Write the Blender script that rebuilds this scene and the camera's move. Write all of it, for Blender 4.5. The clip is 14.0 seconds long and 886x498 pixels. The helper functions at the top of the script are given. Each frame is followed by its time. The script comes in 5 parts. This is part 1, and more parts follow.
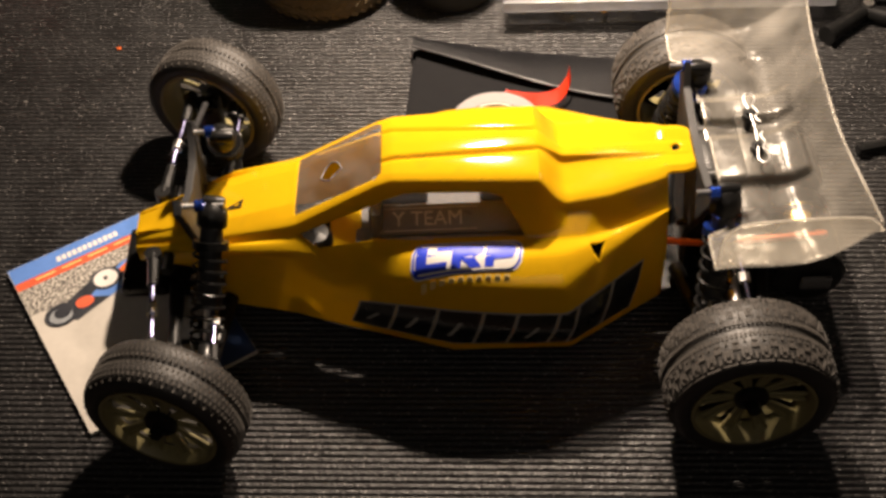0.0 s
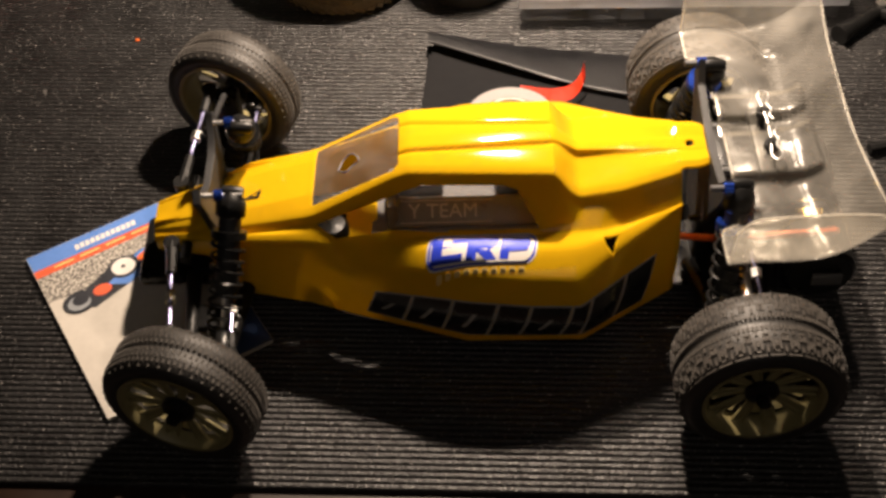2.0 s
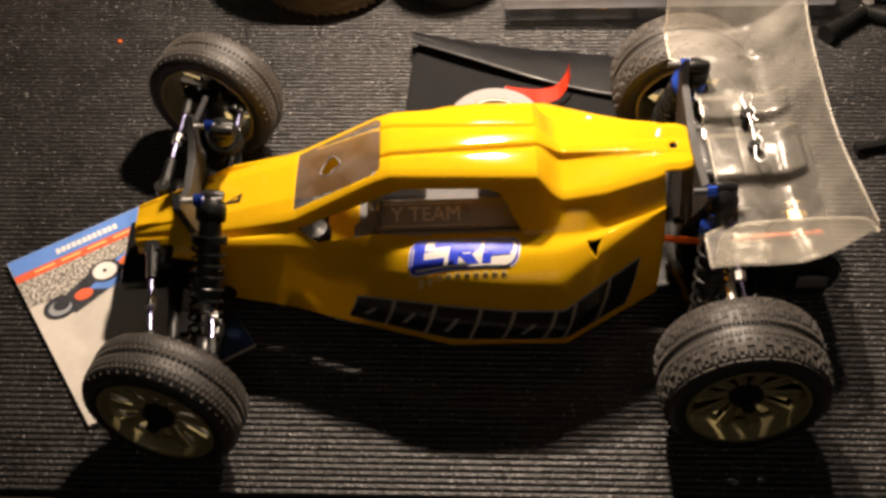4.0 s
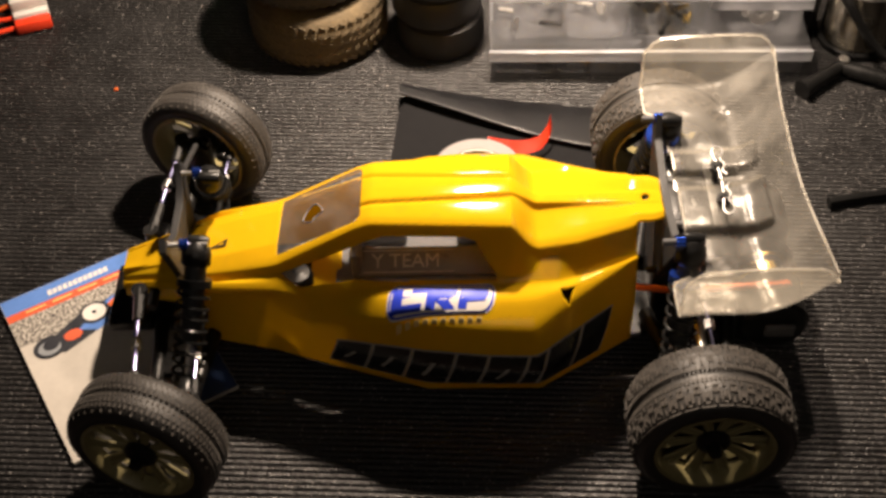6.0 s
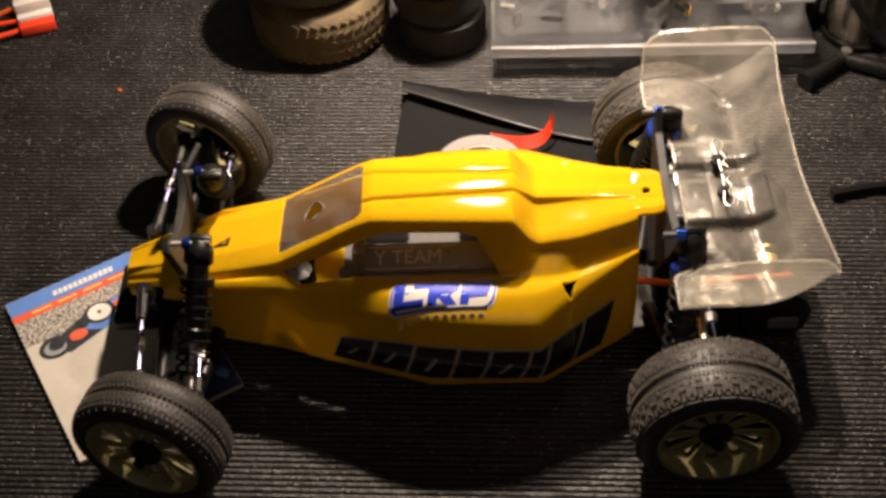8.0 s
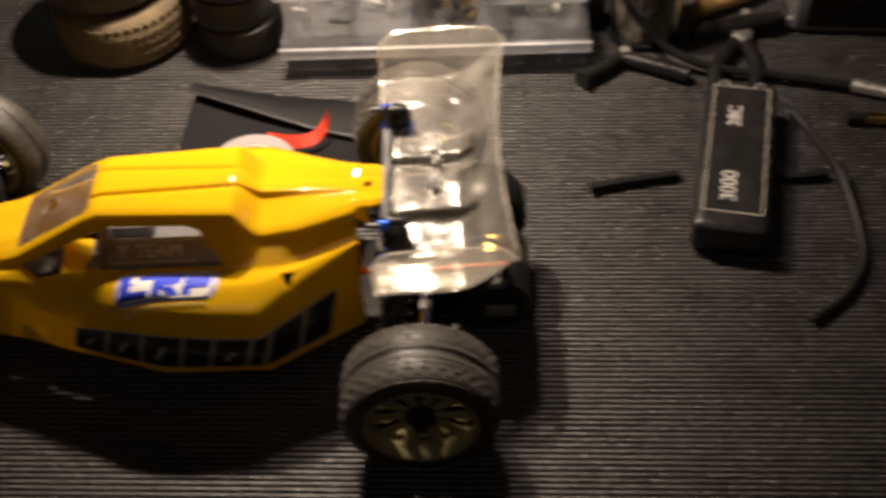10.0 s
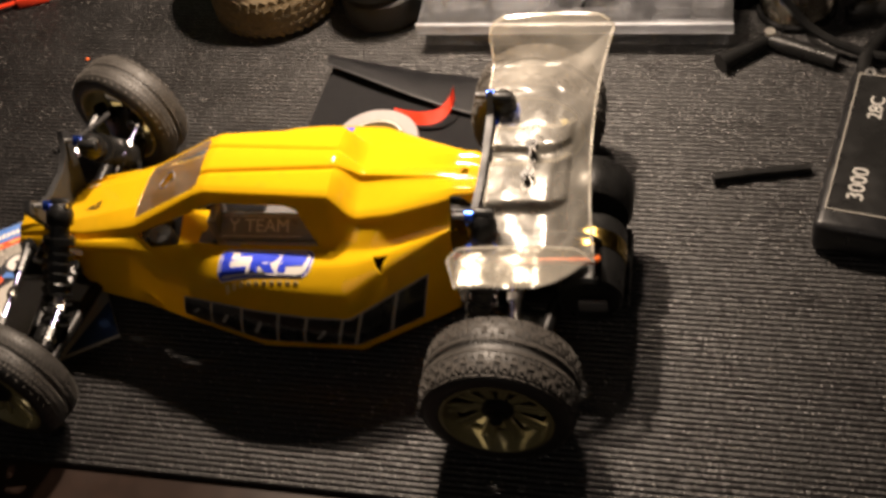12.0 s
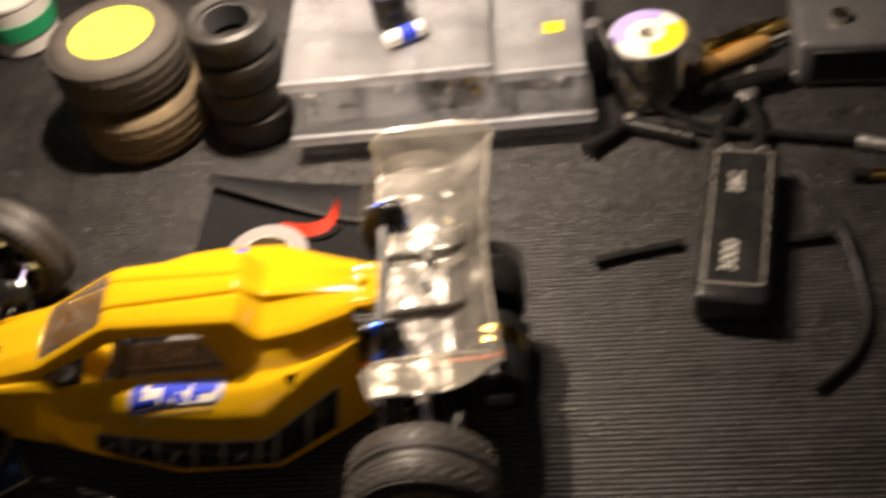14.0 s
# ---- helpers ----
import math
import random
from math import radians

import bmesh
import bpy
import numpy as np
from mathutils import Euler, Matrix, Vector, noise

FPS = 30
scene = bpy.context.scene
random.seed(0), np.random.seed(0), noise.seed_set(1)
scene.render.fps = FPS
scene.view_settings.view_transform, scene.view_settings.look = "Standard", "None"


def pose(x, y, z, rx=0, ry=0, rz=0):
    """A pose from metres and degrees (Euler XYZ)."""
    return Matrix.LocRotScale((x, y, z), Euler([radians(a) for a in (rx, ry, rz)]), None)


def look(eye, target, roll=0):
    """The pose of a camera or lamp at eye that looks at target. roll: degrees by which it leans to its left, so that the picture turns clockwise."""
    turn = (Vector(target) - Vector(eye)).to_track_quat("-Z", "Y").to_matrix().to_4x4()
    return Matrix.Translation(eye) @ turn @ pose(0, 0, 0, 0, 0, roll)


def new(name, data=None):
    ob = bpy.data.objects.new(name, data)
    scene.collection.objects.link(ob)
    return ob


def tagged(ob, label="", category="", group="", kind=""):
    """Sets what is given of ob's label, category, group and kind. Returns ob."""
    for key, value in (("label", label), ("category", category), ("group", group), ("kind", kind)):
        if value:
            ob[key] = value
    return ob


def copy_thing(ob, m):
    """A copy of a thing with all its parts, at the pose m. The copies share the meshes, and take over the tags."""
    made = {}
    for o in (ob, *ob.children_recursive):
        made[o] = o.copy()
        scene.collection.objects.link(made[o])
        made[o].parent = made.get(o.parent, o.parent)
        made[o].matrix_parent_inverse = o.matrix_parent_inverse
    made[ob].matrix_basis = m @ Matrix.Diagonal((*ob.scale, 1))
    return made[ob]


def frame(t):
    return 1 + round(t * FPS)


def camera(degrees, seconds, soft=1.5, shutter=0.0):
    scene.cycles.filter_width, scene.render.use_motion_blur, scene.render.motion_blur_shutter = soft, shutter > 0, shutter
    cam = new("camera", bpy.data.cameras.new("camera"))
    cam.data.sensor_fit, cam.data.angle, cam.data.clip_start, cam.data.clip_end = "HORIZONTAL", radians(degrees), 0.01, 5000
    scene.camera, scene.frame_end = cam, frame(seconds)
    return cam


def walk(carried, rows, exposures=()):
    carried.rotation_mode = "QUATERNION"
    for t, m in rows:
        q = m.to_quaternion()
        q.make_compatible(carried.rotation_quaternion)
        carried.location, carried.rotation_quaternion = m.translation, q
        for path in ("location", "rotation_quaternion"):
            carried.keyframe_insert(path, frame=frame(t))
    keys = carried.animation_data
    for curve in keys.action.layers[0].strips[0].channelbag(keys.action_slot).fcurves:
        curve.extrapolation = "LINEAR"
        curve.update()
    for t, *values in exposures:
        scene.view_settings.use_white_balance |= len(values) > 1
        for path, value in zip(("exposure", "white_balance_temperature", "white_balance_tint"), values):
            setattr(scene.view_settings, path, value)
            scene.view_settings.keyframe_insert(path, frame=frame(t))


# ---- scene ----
cam = camera(38.7, 14.0, soft=3.2, shutter=0.8)
PATH = [
    (0, (0.0, -0.455, 0.56), (-0.012, 0.84, -0.963), -2.6),
    (0.5, (0.0, -0.455, 0.562), (-0.009, 0.838, -0.964), -2.8),
    (1, (-0.001, -0.455, 0.562), (-0.01, 0.837, -0.965), -2.4),
    (1.5, (-0.003, -0.457, 0.562), (-0.015, 0.838, -0.961), -2.3),
    (2, (-0.005, -0.462, 0.564), (-0.026, 0.831, -0.962), -2.2),
    (2.5, (-0.004, -0.458, 0.565), (-0.027, 0.83, -0.965), -2.5),
    (3, (-0.001, -0.455, 0.563), (-0.024, 0.83, -0.969), -2.6),
    (5.5, (0.006, -0.463, 0.566), (0.011, 0.844, -0.948), -1.3),
    (6, (0.016, -0.468, 0.578), (-0.004, 0.873, -0.906), -1.7),
    (6.5, (0.024, -0.467, 0.575), (-0.01, 0.879, -0.904), -2.6),
    (7, (0.021, -0.47, 0.575), (-0.009, 0.879, -0.901), -2.6),
    (7.2, (0.02, -0.471, 0.578), (-0.009, 0.877, -0.9), -2.5),
    (9.3, (0.056, -0.468, 0.578), (-0.007, 0.864, -0.912), -4.1),
    (9.5, (0.086, -0.474, 0.583), (0.028, 0.86, -0.906), -4.0),
    (10, (0.173, -0.496, 0.585), (0.127, 0.854, -0.89), -3.7),
    (10.5, (0.232, -0.509, 0.589), (0.028, 0.844, -0.87), -6.9),
    (11, (0.25, -0.502, 0.593), (-0.144, 0.81, -0.864), -11.4),
    (11.5, (0.269, -0.478, 0.587), (-0.176, 0.791, -0.893), -13.4),
    (12, (0.25, -0.47, 0.593), (-0.165, 0.786, -0.907), -13.0),
    (12.5, (0.197, -0.456, 0.609), (-0.142, 0.81, -0.902), -11.2),
    (13, (0.138, -0.453, 0.602), (-0.115, 0.795, -0.939), -9.6),
    (13.5, (0.146, -0.47, 0.607), (-0.05, 0.848, -0.884), -10.6),
    (14, (0.23, -0.473, 0.628), (0.044, 0.885, -0.829), -11.1),
]
walk(cam, [(t, look(eye, target, roll)) for t, eye, target, roll in PATH], exposures=((0.0, 0.10), (3.0, 0.10), (6.5, 0.05), (7.2, -0.08), (10.0, -0.12), (11.0, 0.0), (12.5, 0.12), (13.4, -0.10), (14.0, 0.0)))

# ---- world, lamp, exposure ----
world = bpy.data.worlds.new("soft_fill")
scene.world = world
world.use_nodes = True
world.node_tree.nodes["Background"].inputs[0].default_value = (1.0, 0.86, 0.7, 1)
world.node_tree.nodes["Background"].inputs[1].default_value = 0.006

def bulb(name, watts, at, target):
    """One small warm bulb of the two-bulb desk lamp that hangs over the far side of the bench."""
    li = bpy.data.lights.new(name, "AREA")
    li.shape, li.size, li.energy, li.color, li.spread = "DISK", 0.03, watts, (1.0, 0.79, 0.61), radians(150)
    new(name, li).matrix_world = look(at, target)


bulb("desk_lamp_bulb", 5.1, (0.030, 0.268, 0.475), (0.03, 0.15, 0.0))
bulb("desk_lamp_side_bulb", 1.2, (0.15, 0.255, 0.475), (0.12, 0.15, 0.0))
# Added unseen fill from behind the camera, to brighten the near flank.
soft_fill = bpy.data.lights.new("flank_fill", "AREA")
soft_fill.shape, soft_fill.size, soft_fill.size_y, soft_fill.energy, soft_fill.color = "RECTANGLE", 0.9, 0.5, 1.6, (1.0, 0.86, 0.74)
fill_ob = new("flank_fill", soft_fill)
fill_ob.matrix_world = look((0.1, -1.30, 1.60), (0.05, -0.05, 0.0))


# ---- materials ----
def mat(name, color, rough=0.5, metal=0.0, vary=0.15, scale=60.0, bump=0.0, bump_scale=400.0, coat=0.0, spec=0.5, rough_vary=0.1, island=0.0):
    """A procedural surface: two scales of colour change, uneven gloss and fine relief."""
    m = bpy.data.materials.new(name)
    m.use_nodes = True
    nt = m.node_tree
    n, l = nt.nodes, nt.links
    b = n["Principled BSDF"]
    tc = n.new("ShaderNodeTexCoord")
    big = n.new("ShaderNodeTexNoise")
    big.inputs["Scale"].default_value, big.inputs["Detail"].default_value = scale, 4
    fine = n.new("ShaderNodeTexNoise")
    fine.inputs["Scale"].default_value, fine.inputs["Detail"].default_value = scale * 9, 3
    l.new(tc.outputs["Object"], big.inputs["Vector"])
    l.new(tc.outputs["Object"], fine.inputs["Vector"])
    add = n.new("ShaderNodeMath")
    add.operation = "ADD"
    l.new(big.outputs[0], add.inputs[0])
    l.new(fine.outputs[0], add.inputs[1])
    src = add.outputs[0]
    if island:
        g = n.new("ShaderNodeNewGeometry")
        a2 = n.new("ShaderNodeMath")
        a2.operation = "MULTIPLY_ADD"
        a2.inputs[1].default_value = island
        l.new(g.outputs["Random Per Island"], a2.inputs[0])
        l.new(src, a2.inputs[2])
        src = a2.outputs[0]
    mr = n.new("ShaderNodeMapRange")
    mr.inputs[1].default_value, mr.inputs[2].default_value = 0.6, 1.4
    mr.inputs[3].default_value, mr.inputs[4].default_value = 1 - vary, 1 + vary
    l.new(src, mr.inputs[0])
    mul = n.new("ShaderNodeVectorMath")
    mul.operation = "SCALE"
    mul.inputs[0].default_value = color
    l.new(mr.outputs[0], mul.inputs["Scale"])
    l.new(mul.outputs[0], b.inputs["Base Color"])
    rr = n.new("ShaderNodeMapRange")
    rr.inputs[1].default_value, rr.inputs[2].default_value = 0.3, 0.7
    rr.inputs[3].default_value, rr.inputs[4].default_value = max(0.02, rough - rough_vary), min(1, rough + rough_vary)
    l.new(big.outputs[0], rr.inputs[0])
    l.new(rr.outputs[0], b.inputs["Roughness"])
    b.inputs["Metallic"].default_value = metal
    b.inputs["Specular IOR Level"].default_value = spec
    b.inputs["Coat Weight"].default_value = coat
    b.inputs["Coat Roughness"].default_value = 0.06
    if bump:
        bn = n.new("ShaderNodeTexNoise")
        bn.inputs["Scale"].default_value = bump_scale
        l.new(tc.outputs["Object"], bn.inputs["Vector"])
        bu = n.new("ShaderNodeBump")
        bu.inputs["Strength"].default_value, bu.inputs["Distance"].default_value = bump, 0.001
        l.new(bn.outputs[0], bu.inputs["Height"])
        l.new(bu.outputs[0], b.inputs["Normal"])
    return m


def clear_plastic(name, haze, tint=(0.95, 0.93, 0.88), scale=40.0, gloss=0.12, wave=0.2, wave_scale=55, sheen=0.2, face=1.0, dust=(0.82, 0.79, 0.73)):
    """Thin clear sheet: see-through, with dust, scratches and the lids' painted glare as a patchy haze, and a glossy
    face.
    """
    m = bpy.data.materials.new(name)
    m.use_nodes = True
    nt = m.node_tree
    n, l = nt.nodes, nt.links
    out = n["Material Output"]
    n.remove(n["Principled BSDF"])
    tr = n.new("ShaderNodeBsdfTransparent")
    tr.inputs[0].default_value = (*tint, 1)
    df = n.new("ShaderNodeBsdfDiffuse")
    df.inputs[0].default_value = (*dust, 1)
    tl = n.new("ShaderNodeBsdfTranslucent")
    tl.inputs[0].default_value = (*dust, 1)
    half = n.new("ShaderNodeMixShader")
    half.inputs[0].default_value = 0.45
    l.new(df.outputs[0], half.inputs[1])
    l.new(tl.outputs[0], half.inputs[2])
    tc = n.new("ShaderNodeTexCoord")
    no = n.new("ShaderNodeTexNoise")
    no.inputs["Scale"].default_value, no.inputs["Detail"].default_value = scale, 8
    l.new(tc.outputs["Object"], no.inputs["Vector"])
    mr = n.new("ShaderNodeMapRange")
    mr.inputs[1].default_value, mr.inputs[2].default_value = 0.35, 0.7
    mr.inputs[3].default_value, mr.inputs[4].default_value = haze * 0.5, haze * 1.6
    l.new(no.outputs[0], mr.inputs[0])
    mix = n.new("ShaderNodeMixShader")
    l.new(mr.outputs[0], mix.inputs[0])
    l.new(tr.outputs[0], mix.inputs[1])
    l.new(half.outputs[0], mix.inputs[2])
    gl = n.new("ShaderNodeBsdfGlossy")
    gl.inputs["Roughness"].default_value = sheen
    wav = n.new("ShaderNodeTexNoise")
    wav.inputs["Scale"].default_value = wave_scale
    l.new(tc.outputs["Object"], wav.inputs["Vector"])
    bu = n.new("ShaderNodeBump")
    bu.inputs["Strength"].default_value, bu.inputs["Distance"].default_value = wave, 0.004
    l.new(wav.outputs[0], bu.inputs["Height"])
    l.new(bu.outputs[0], gl.inputs["Normal"])
    fr = n.new("ShaderNodeFresnel")
    fr.inputs[0].default_value = 1.5
    fa = n.new("ShaderNodeMath")
    fa.operation = "MULTIPLY_ADD"
    fa.inputs[1].default_value, fa.inputs[2].default_value = face, gloss * 0.5
    l.new(fr.outputs[0], fa.inputs[0])
    mg = n.new("ShaderNodeMixShader")
    l.new(fa.outputs[0], mg.inputs[0])
    l.new(mix.outputs[0], mg.inputs[1])
    l.new(gl.outputs[0], mg.inputs[2])
    l.new(mg.outputs[0], out.inputs[0])
    return m


def speckle(name, low, high, scale, rough=0.6):
    """Two colours in small grains, as printed gravel."""
    m = mat(name, low, rough)
    n, l = m.node_tree.nodes, m.node_tree.links
    tc = n.new("ShaderNodeTexCoord")
    no = n.new("ShaderNodeTexNoise")
    no.inputs["Scale"].default_value, no.inputs["Detail"].default_value = scale, 2
    l.new(tc.outputs["Object"], no.inputs["Vector"])
    r = n.new("ShaderNodeValToRGB")
    r.color_ramp.elements[0].position, r.color_ramp.elements[1].position = 0.42, 0.6
    r.color_ramp.elements[0].color, r.color_ramp.elements[1].color = (*low, 1), (*high, 1)
    l.new(no.outputs[0], r.inputs[0])
    l.new(r.outputs[0], n["Principled BSDF"].inputs["Base Color"])
    return m


RUBBER_MAT = mat("ribbed_rubber", (0.0165, 0.0158, 0.0160), 0.40, vary=0.35, scale=30, bump=1.0, bump_scale=520, rough_vary=0.1, spec=0.5)
def add_flecks(m, scale, amount, color):
    """Flecks on a surface: lint and grit, and on the mat painted glints too."""
    n, l = m.node_tree.nodes, m.node_tree.links
    b = n["Principled BSDF"]
    old = b.inputs["Base Color"].links[0].from_socket
    tc = n.new("ShaderNodeTexCoord")
    vo = n.new("ShaderNodeTexNoise")
    vo.inputs["Scale"].default_value, vo.inputs["Detail"].default_value = scale, 1
    l.new(tc.outputs["Object"], vo.inputs["Vector"])
    mr = n.new("ShaderNodeMapRange")
    mr.inputs[1].default_value, mr.inputs[2].default_value = 0.66, 0.74
    mr.inputs[3].default_value, mr.inputs[4].default_value = 0, amount
    l.new(vo.outputs[0], mr.inputs[0])
    mx = n.new("ShaderNodeMix")
    mx.data_type = "RGBA"
    mx.inputs["B"].default_value = (*color, 1)
    l.new(mr.outputs[0], mx.inputs["Factor"])
    l.new(old, mx.inputs["A"])
    l.new(mx.outputs["Result"], b.inputs["Base Color"])
# Pale flecks are lint plus the rubber's sparkle painted as colour.
add_flecks(RUBBER_MAT, 620, 0.85, (0.36, 0.34, 0.32))
TABLE_WOOD = mat("dark_table_wood", (0.022, 0.011, 0.007), 0.4, vary=0.4, scale=12)
WALL_PAINT = mat("room_wall", (0.35, 0.31, 0.27), 0.8, vary=0.08, scale=3)
YELLOW = mat("yellow_lexan", (0.78, 0.475, 0.010), 0.055, vary=0.05, scale=25, rough_vary=0.02, spec=0.22)


def add_glow_through(m, share, color):
    """Some light passes through thin painted plastic."""
    n, l = m.node_tree.nodes, m.node_tree.links
    tl = n.new("ShaderNodeBsdfTranslucent")
    tl.inputs[0].default_value = (*color, 1)
    mx = n.new("ShaderNodeMixShader")
    mx.inputs[0].default_value = share
    l.new(n["Principled BSDF"].outputs[0], mx.inputs[1])
    l.new(tl.outputs[0], mx.inputs[2])
    l.new(mx.outputs[0], n["Material Output"].inputs[0])


add_glow_through(YELLOW, 0.28, (0.95, 0.72, 0.03))
add_flecks(YELLOW, 90, 0.12, (0.45, 0.25, 0.03))
BLACK_PLASTIC = mat("black_plastic", (0.009, 0.009, 0.009), 0.34, vary=0.3, scale=80, bump=0.15, spec=0.28)
GRAPHITE = mat("dark_graphite", (0.026, 0.026, 0.027), 0.55, vary=0.2, scale=150)
TYRE_WALL = mat("tyre_wall_rubber", (0.028, 0.026, 0.024), 0.5, vary=0.3, scale=70, bump=0.3, bump_scale=700)
TYRE = mat("dusty_tyre_rubber", (0.060, 0.053, 0.046), 0.75, vary=0.35, scale=70, bump=0.5, bump_scale=700)
SLICK = mat("black_slick_rubber", (0.02, 0.019, 0.018), 0.5, vary=0.3, scale=60, bump=0.2)
OLD_TYRE = mat("brown_dusty_rubber", (0.12, 0.09, 0.05), 0.85, vary=0.45, scale=55, bump=0.6, bump_scale=500)
RIM = mat("cream_yellow_nylon", (0.24, 0.208, 0.098), 0.4, vary=0.15, scale=60)
RIM_WEB = mat("grey_translucent_nylon", (0.070, 0.066, 0.068), 0.45, vary=0.15, scale=60)
add_glow_through(RIM_WEB, 0.16, (0.88, 0.84, 0.78))
NEON_RIM = mat("bright_yellow_rim", (0.85, 0.85, 0.08), 0.4, vary=0.05, scale=30)
STEEL = mat("steel", (0.82, 0.81, 0.79), 0.38, 1.0, vary=0.1, scale=90)
CLIP_WIRE = mat("dull_steel_wire", (0.62, 0.61, 0.59), 0.45, 1.0, vary=0.15, scale=200)
BLUE_ALU = mat("blue_anodised", (0.03, 0.09, 0.55), 0.25, 0.9, vary=0.1, scale=90)
TITAN = mat("violet_steel_rod", (0.45, 0.45, 0.75), 0.2, 1.0, vary=0.1, scale=90)
BRASS = mat("brass", (0.6, 0.42, 0.12), 0.25, 1.0, vary=0.2, scale=90)
BLUE_INK = mat("blue_ink", (0.03, 0.06, 0.62), 0.4, vary=0.08, scale=60, spec=0.2)
WHITE_INK = mat("white_ink", (0.75, 0.72, 0.68), 0.45, vary=0.06, scale=60, spec=0.15)
PALE_INK = mat("pale_yellow_ink", (0.85, 0.62, 0.22), 0.35, vary=0.06)
BLACK_INK = mat("black_ink", (0.012, 0.012, 0.012), 0.3, vary=0.1, coat=0.4)
GREY_INK = mat("grey_outline_ink", (0.40, 0.38, 0.34), 0.4, vary=0.1)
PAPER = mat("printed_paper", (0.6, 0.56, 0.5), 0.45, vary=0.07, scale=30)
PRINT_BLUE = mat("print_blue", (0.11, 0.24, 0.62), 0.45, vary=0.08)
PRINT_RED = mat("print_red", (0.72, 0.12, 0.05), 0.45, vary=0.08)
PRINT_DARK = mat("print_dark", (0.03, 0.032, 0.04), 0.45, vary=0.3, scale=200)
PRINT_GREY = mat("print_grey", (0.3, 0.32, 0.34), 0.45)
GRAVEL = speckle("print_gravel", (0.08, 0.075, 0.07), (0.62, 0.57, 0.5), 700)
CLOTH = mat("black_cloth", (0.009, 0.009, 0.010), 0.85, vary=0.3, scale=80, bump=0.6, bump_scale=1600, spec=0.15)
LEATHER = mat("black_leatherette", (0.014, 0.014, 0.016), 0.5, vary=0.25, scale=50, bump=0.5, bump_scale=1300, spec=0.3)
PIPING = mat("grey_piping", (0.03, 0.03, 0.033), 0.5)
TAPE_WHITE = mat("white_tape", (0.22, 0.20, 0.195), 0.5, vary=0.1, scale=40)
RED = mat("red_liner", (0.85, 0.06, 0.02), 0.35, vary=0.1)
ORANGE = mat("orange_insulation", (0.8, 0.16, 0.03), 0.4)
WIRE_BLACK = mat("black_cable", (0.008, 0.008, 0.008), 0.45, vary=0.2, spec=0.25)
BATTERY_BLACK = mat("black_hard_case", (0.011, 0.011, 0.012), 0.33, vary=0.25, scale=60, spec=0.35)
SILVER_PEN = mat("silver_marker", (0.5, 0.49, 0.46), 0.45, vary=0.2, scale=300)
GREY_PACK = mat("grey_shrink_wrap", (0.42, 0.42, 0.42), 0.35, vary=0.12, scale=40)
SOLDER = mat("solder_wire", (0.62, 0.58, 0.5), 0.22, 1.0, vary=0.15)
LABEL_YELLOW = mat("yellow_label", (0.85, 0.68, 0.03), 0.4)
LABEL_PURPLE = mat("violet_label", (0.42, 0.36, 0.75), 0.4)
WHITE_PLASTIC = mat("white_plastic", (0.72, 0.7, 0.66), 0.35, vary=0.05)
GREEN = mat("green_label", (0.02, 0.28, 0.12), 0.4)
GREY_TOOL = mat("grey_tool_case", (0.09, 0.09, 0.095), 0.4, vary=0.15)
WOOD_HANDLE = mat("tan_handle", (0.4, 0.24, 0.08), 0.45, vary=0.2)
WING_CLEAR = clear_plastic("dusty_clear_lexan", 0.12, gloss=0.0, wave=0.22, wave_scale=60, sheen=0.2, face=0.055)
WINDOW_CLEAR = clear_plastic("scratched_window_lexan", 0.13, (0.95, 0.95, 0.95), 60, face=0.5, dust=(0.80, 0.80, 0.79))
BOX_CLEAR = clear_plastic("clear_box_plastic", 0.045, (0.97, 0.97, 0.97), 18, gloss=0.0, wave=0.04, face=0.5, dust=(0.84, 0.86, 0.92))
BOX_FROST = clear_plastic("frosted_box_plastic", 0.14, (0.96, 0.96, 0.96), 18, gloss=0.0, wave=0.04, face=0.5, dust=(0.84, 0.86, 0.92))
# Lid haze paints in the lamp's glare and reflection on clear plastic.
LID_CLEAR = clear_plastic("glare_haze_lid_plastic", 0.24, (0.95, 0.95, 0.95), 18, dust=(0.84, 0.86, 0.92))


LIP_EDGE = clear_plastic("pale_cut_lexan", 0.35, (0.95, 0.93, 0.88), 60, gloss=0.0, wave=0.1)
LIP_WHITE = clear_plastic("frosted_lip_plastic", 0.5, (0.95, 0.95, 0.95), 18, gloss=0.0, wave=0.05, dust=(0.84, 0.86, 0.92))


# ---- mesh helpers ----
def put(name, bm, material, smooth=None):
    me = bpy.data.meshes.new(name)
    bmesh.ops.recalc_face_normals(bm, faces=bm.faces)
    bm.to_mesh(me)
    bm.free()
    me.materials.append(material)
    if smooth:
        me.shade_smooth()
        me.set_sharp_from_angle(angle=radians(smooth))
    return new(name, me)


def part(name, bm, material, parent, label="", smooth=40):
    ob = put(name, bm, material, smooth)
    ob.parent = parent
    return tagged(ob, label=label)


def thing(name, at, label, category, group="", rz=0.0):
    ob = new(name)
    ob.empty_display_size = 0.01
    ob.matrix_basis = pose(*at, 0, 0, rz)
    return tagged(ob, label, category, group)


def box(sx, sy, sz, at=(0, 0, 0), r=0.0, seg=2, turn=None):
    """A box round its middle, with rounded edges."""
    bm = bmesh.new()
    bmesh.ops.create_cube(bm, size=1)
    bmesh.ops.scale(bm, vec=(sx, sy, sz), verts=bm.verts)
    if r:
        bmesh.ops.bevel(bm, geom=bm.edges[:], offset=r, segments=seg, affect="EDGES", profile=0.5)
    bmesh.ops.transform(bm, matrix=Matrix.Translation(at) @ (turn or Matrix()), verts=bm.verts)
    return bm


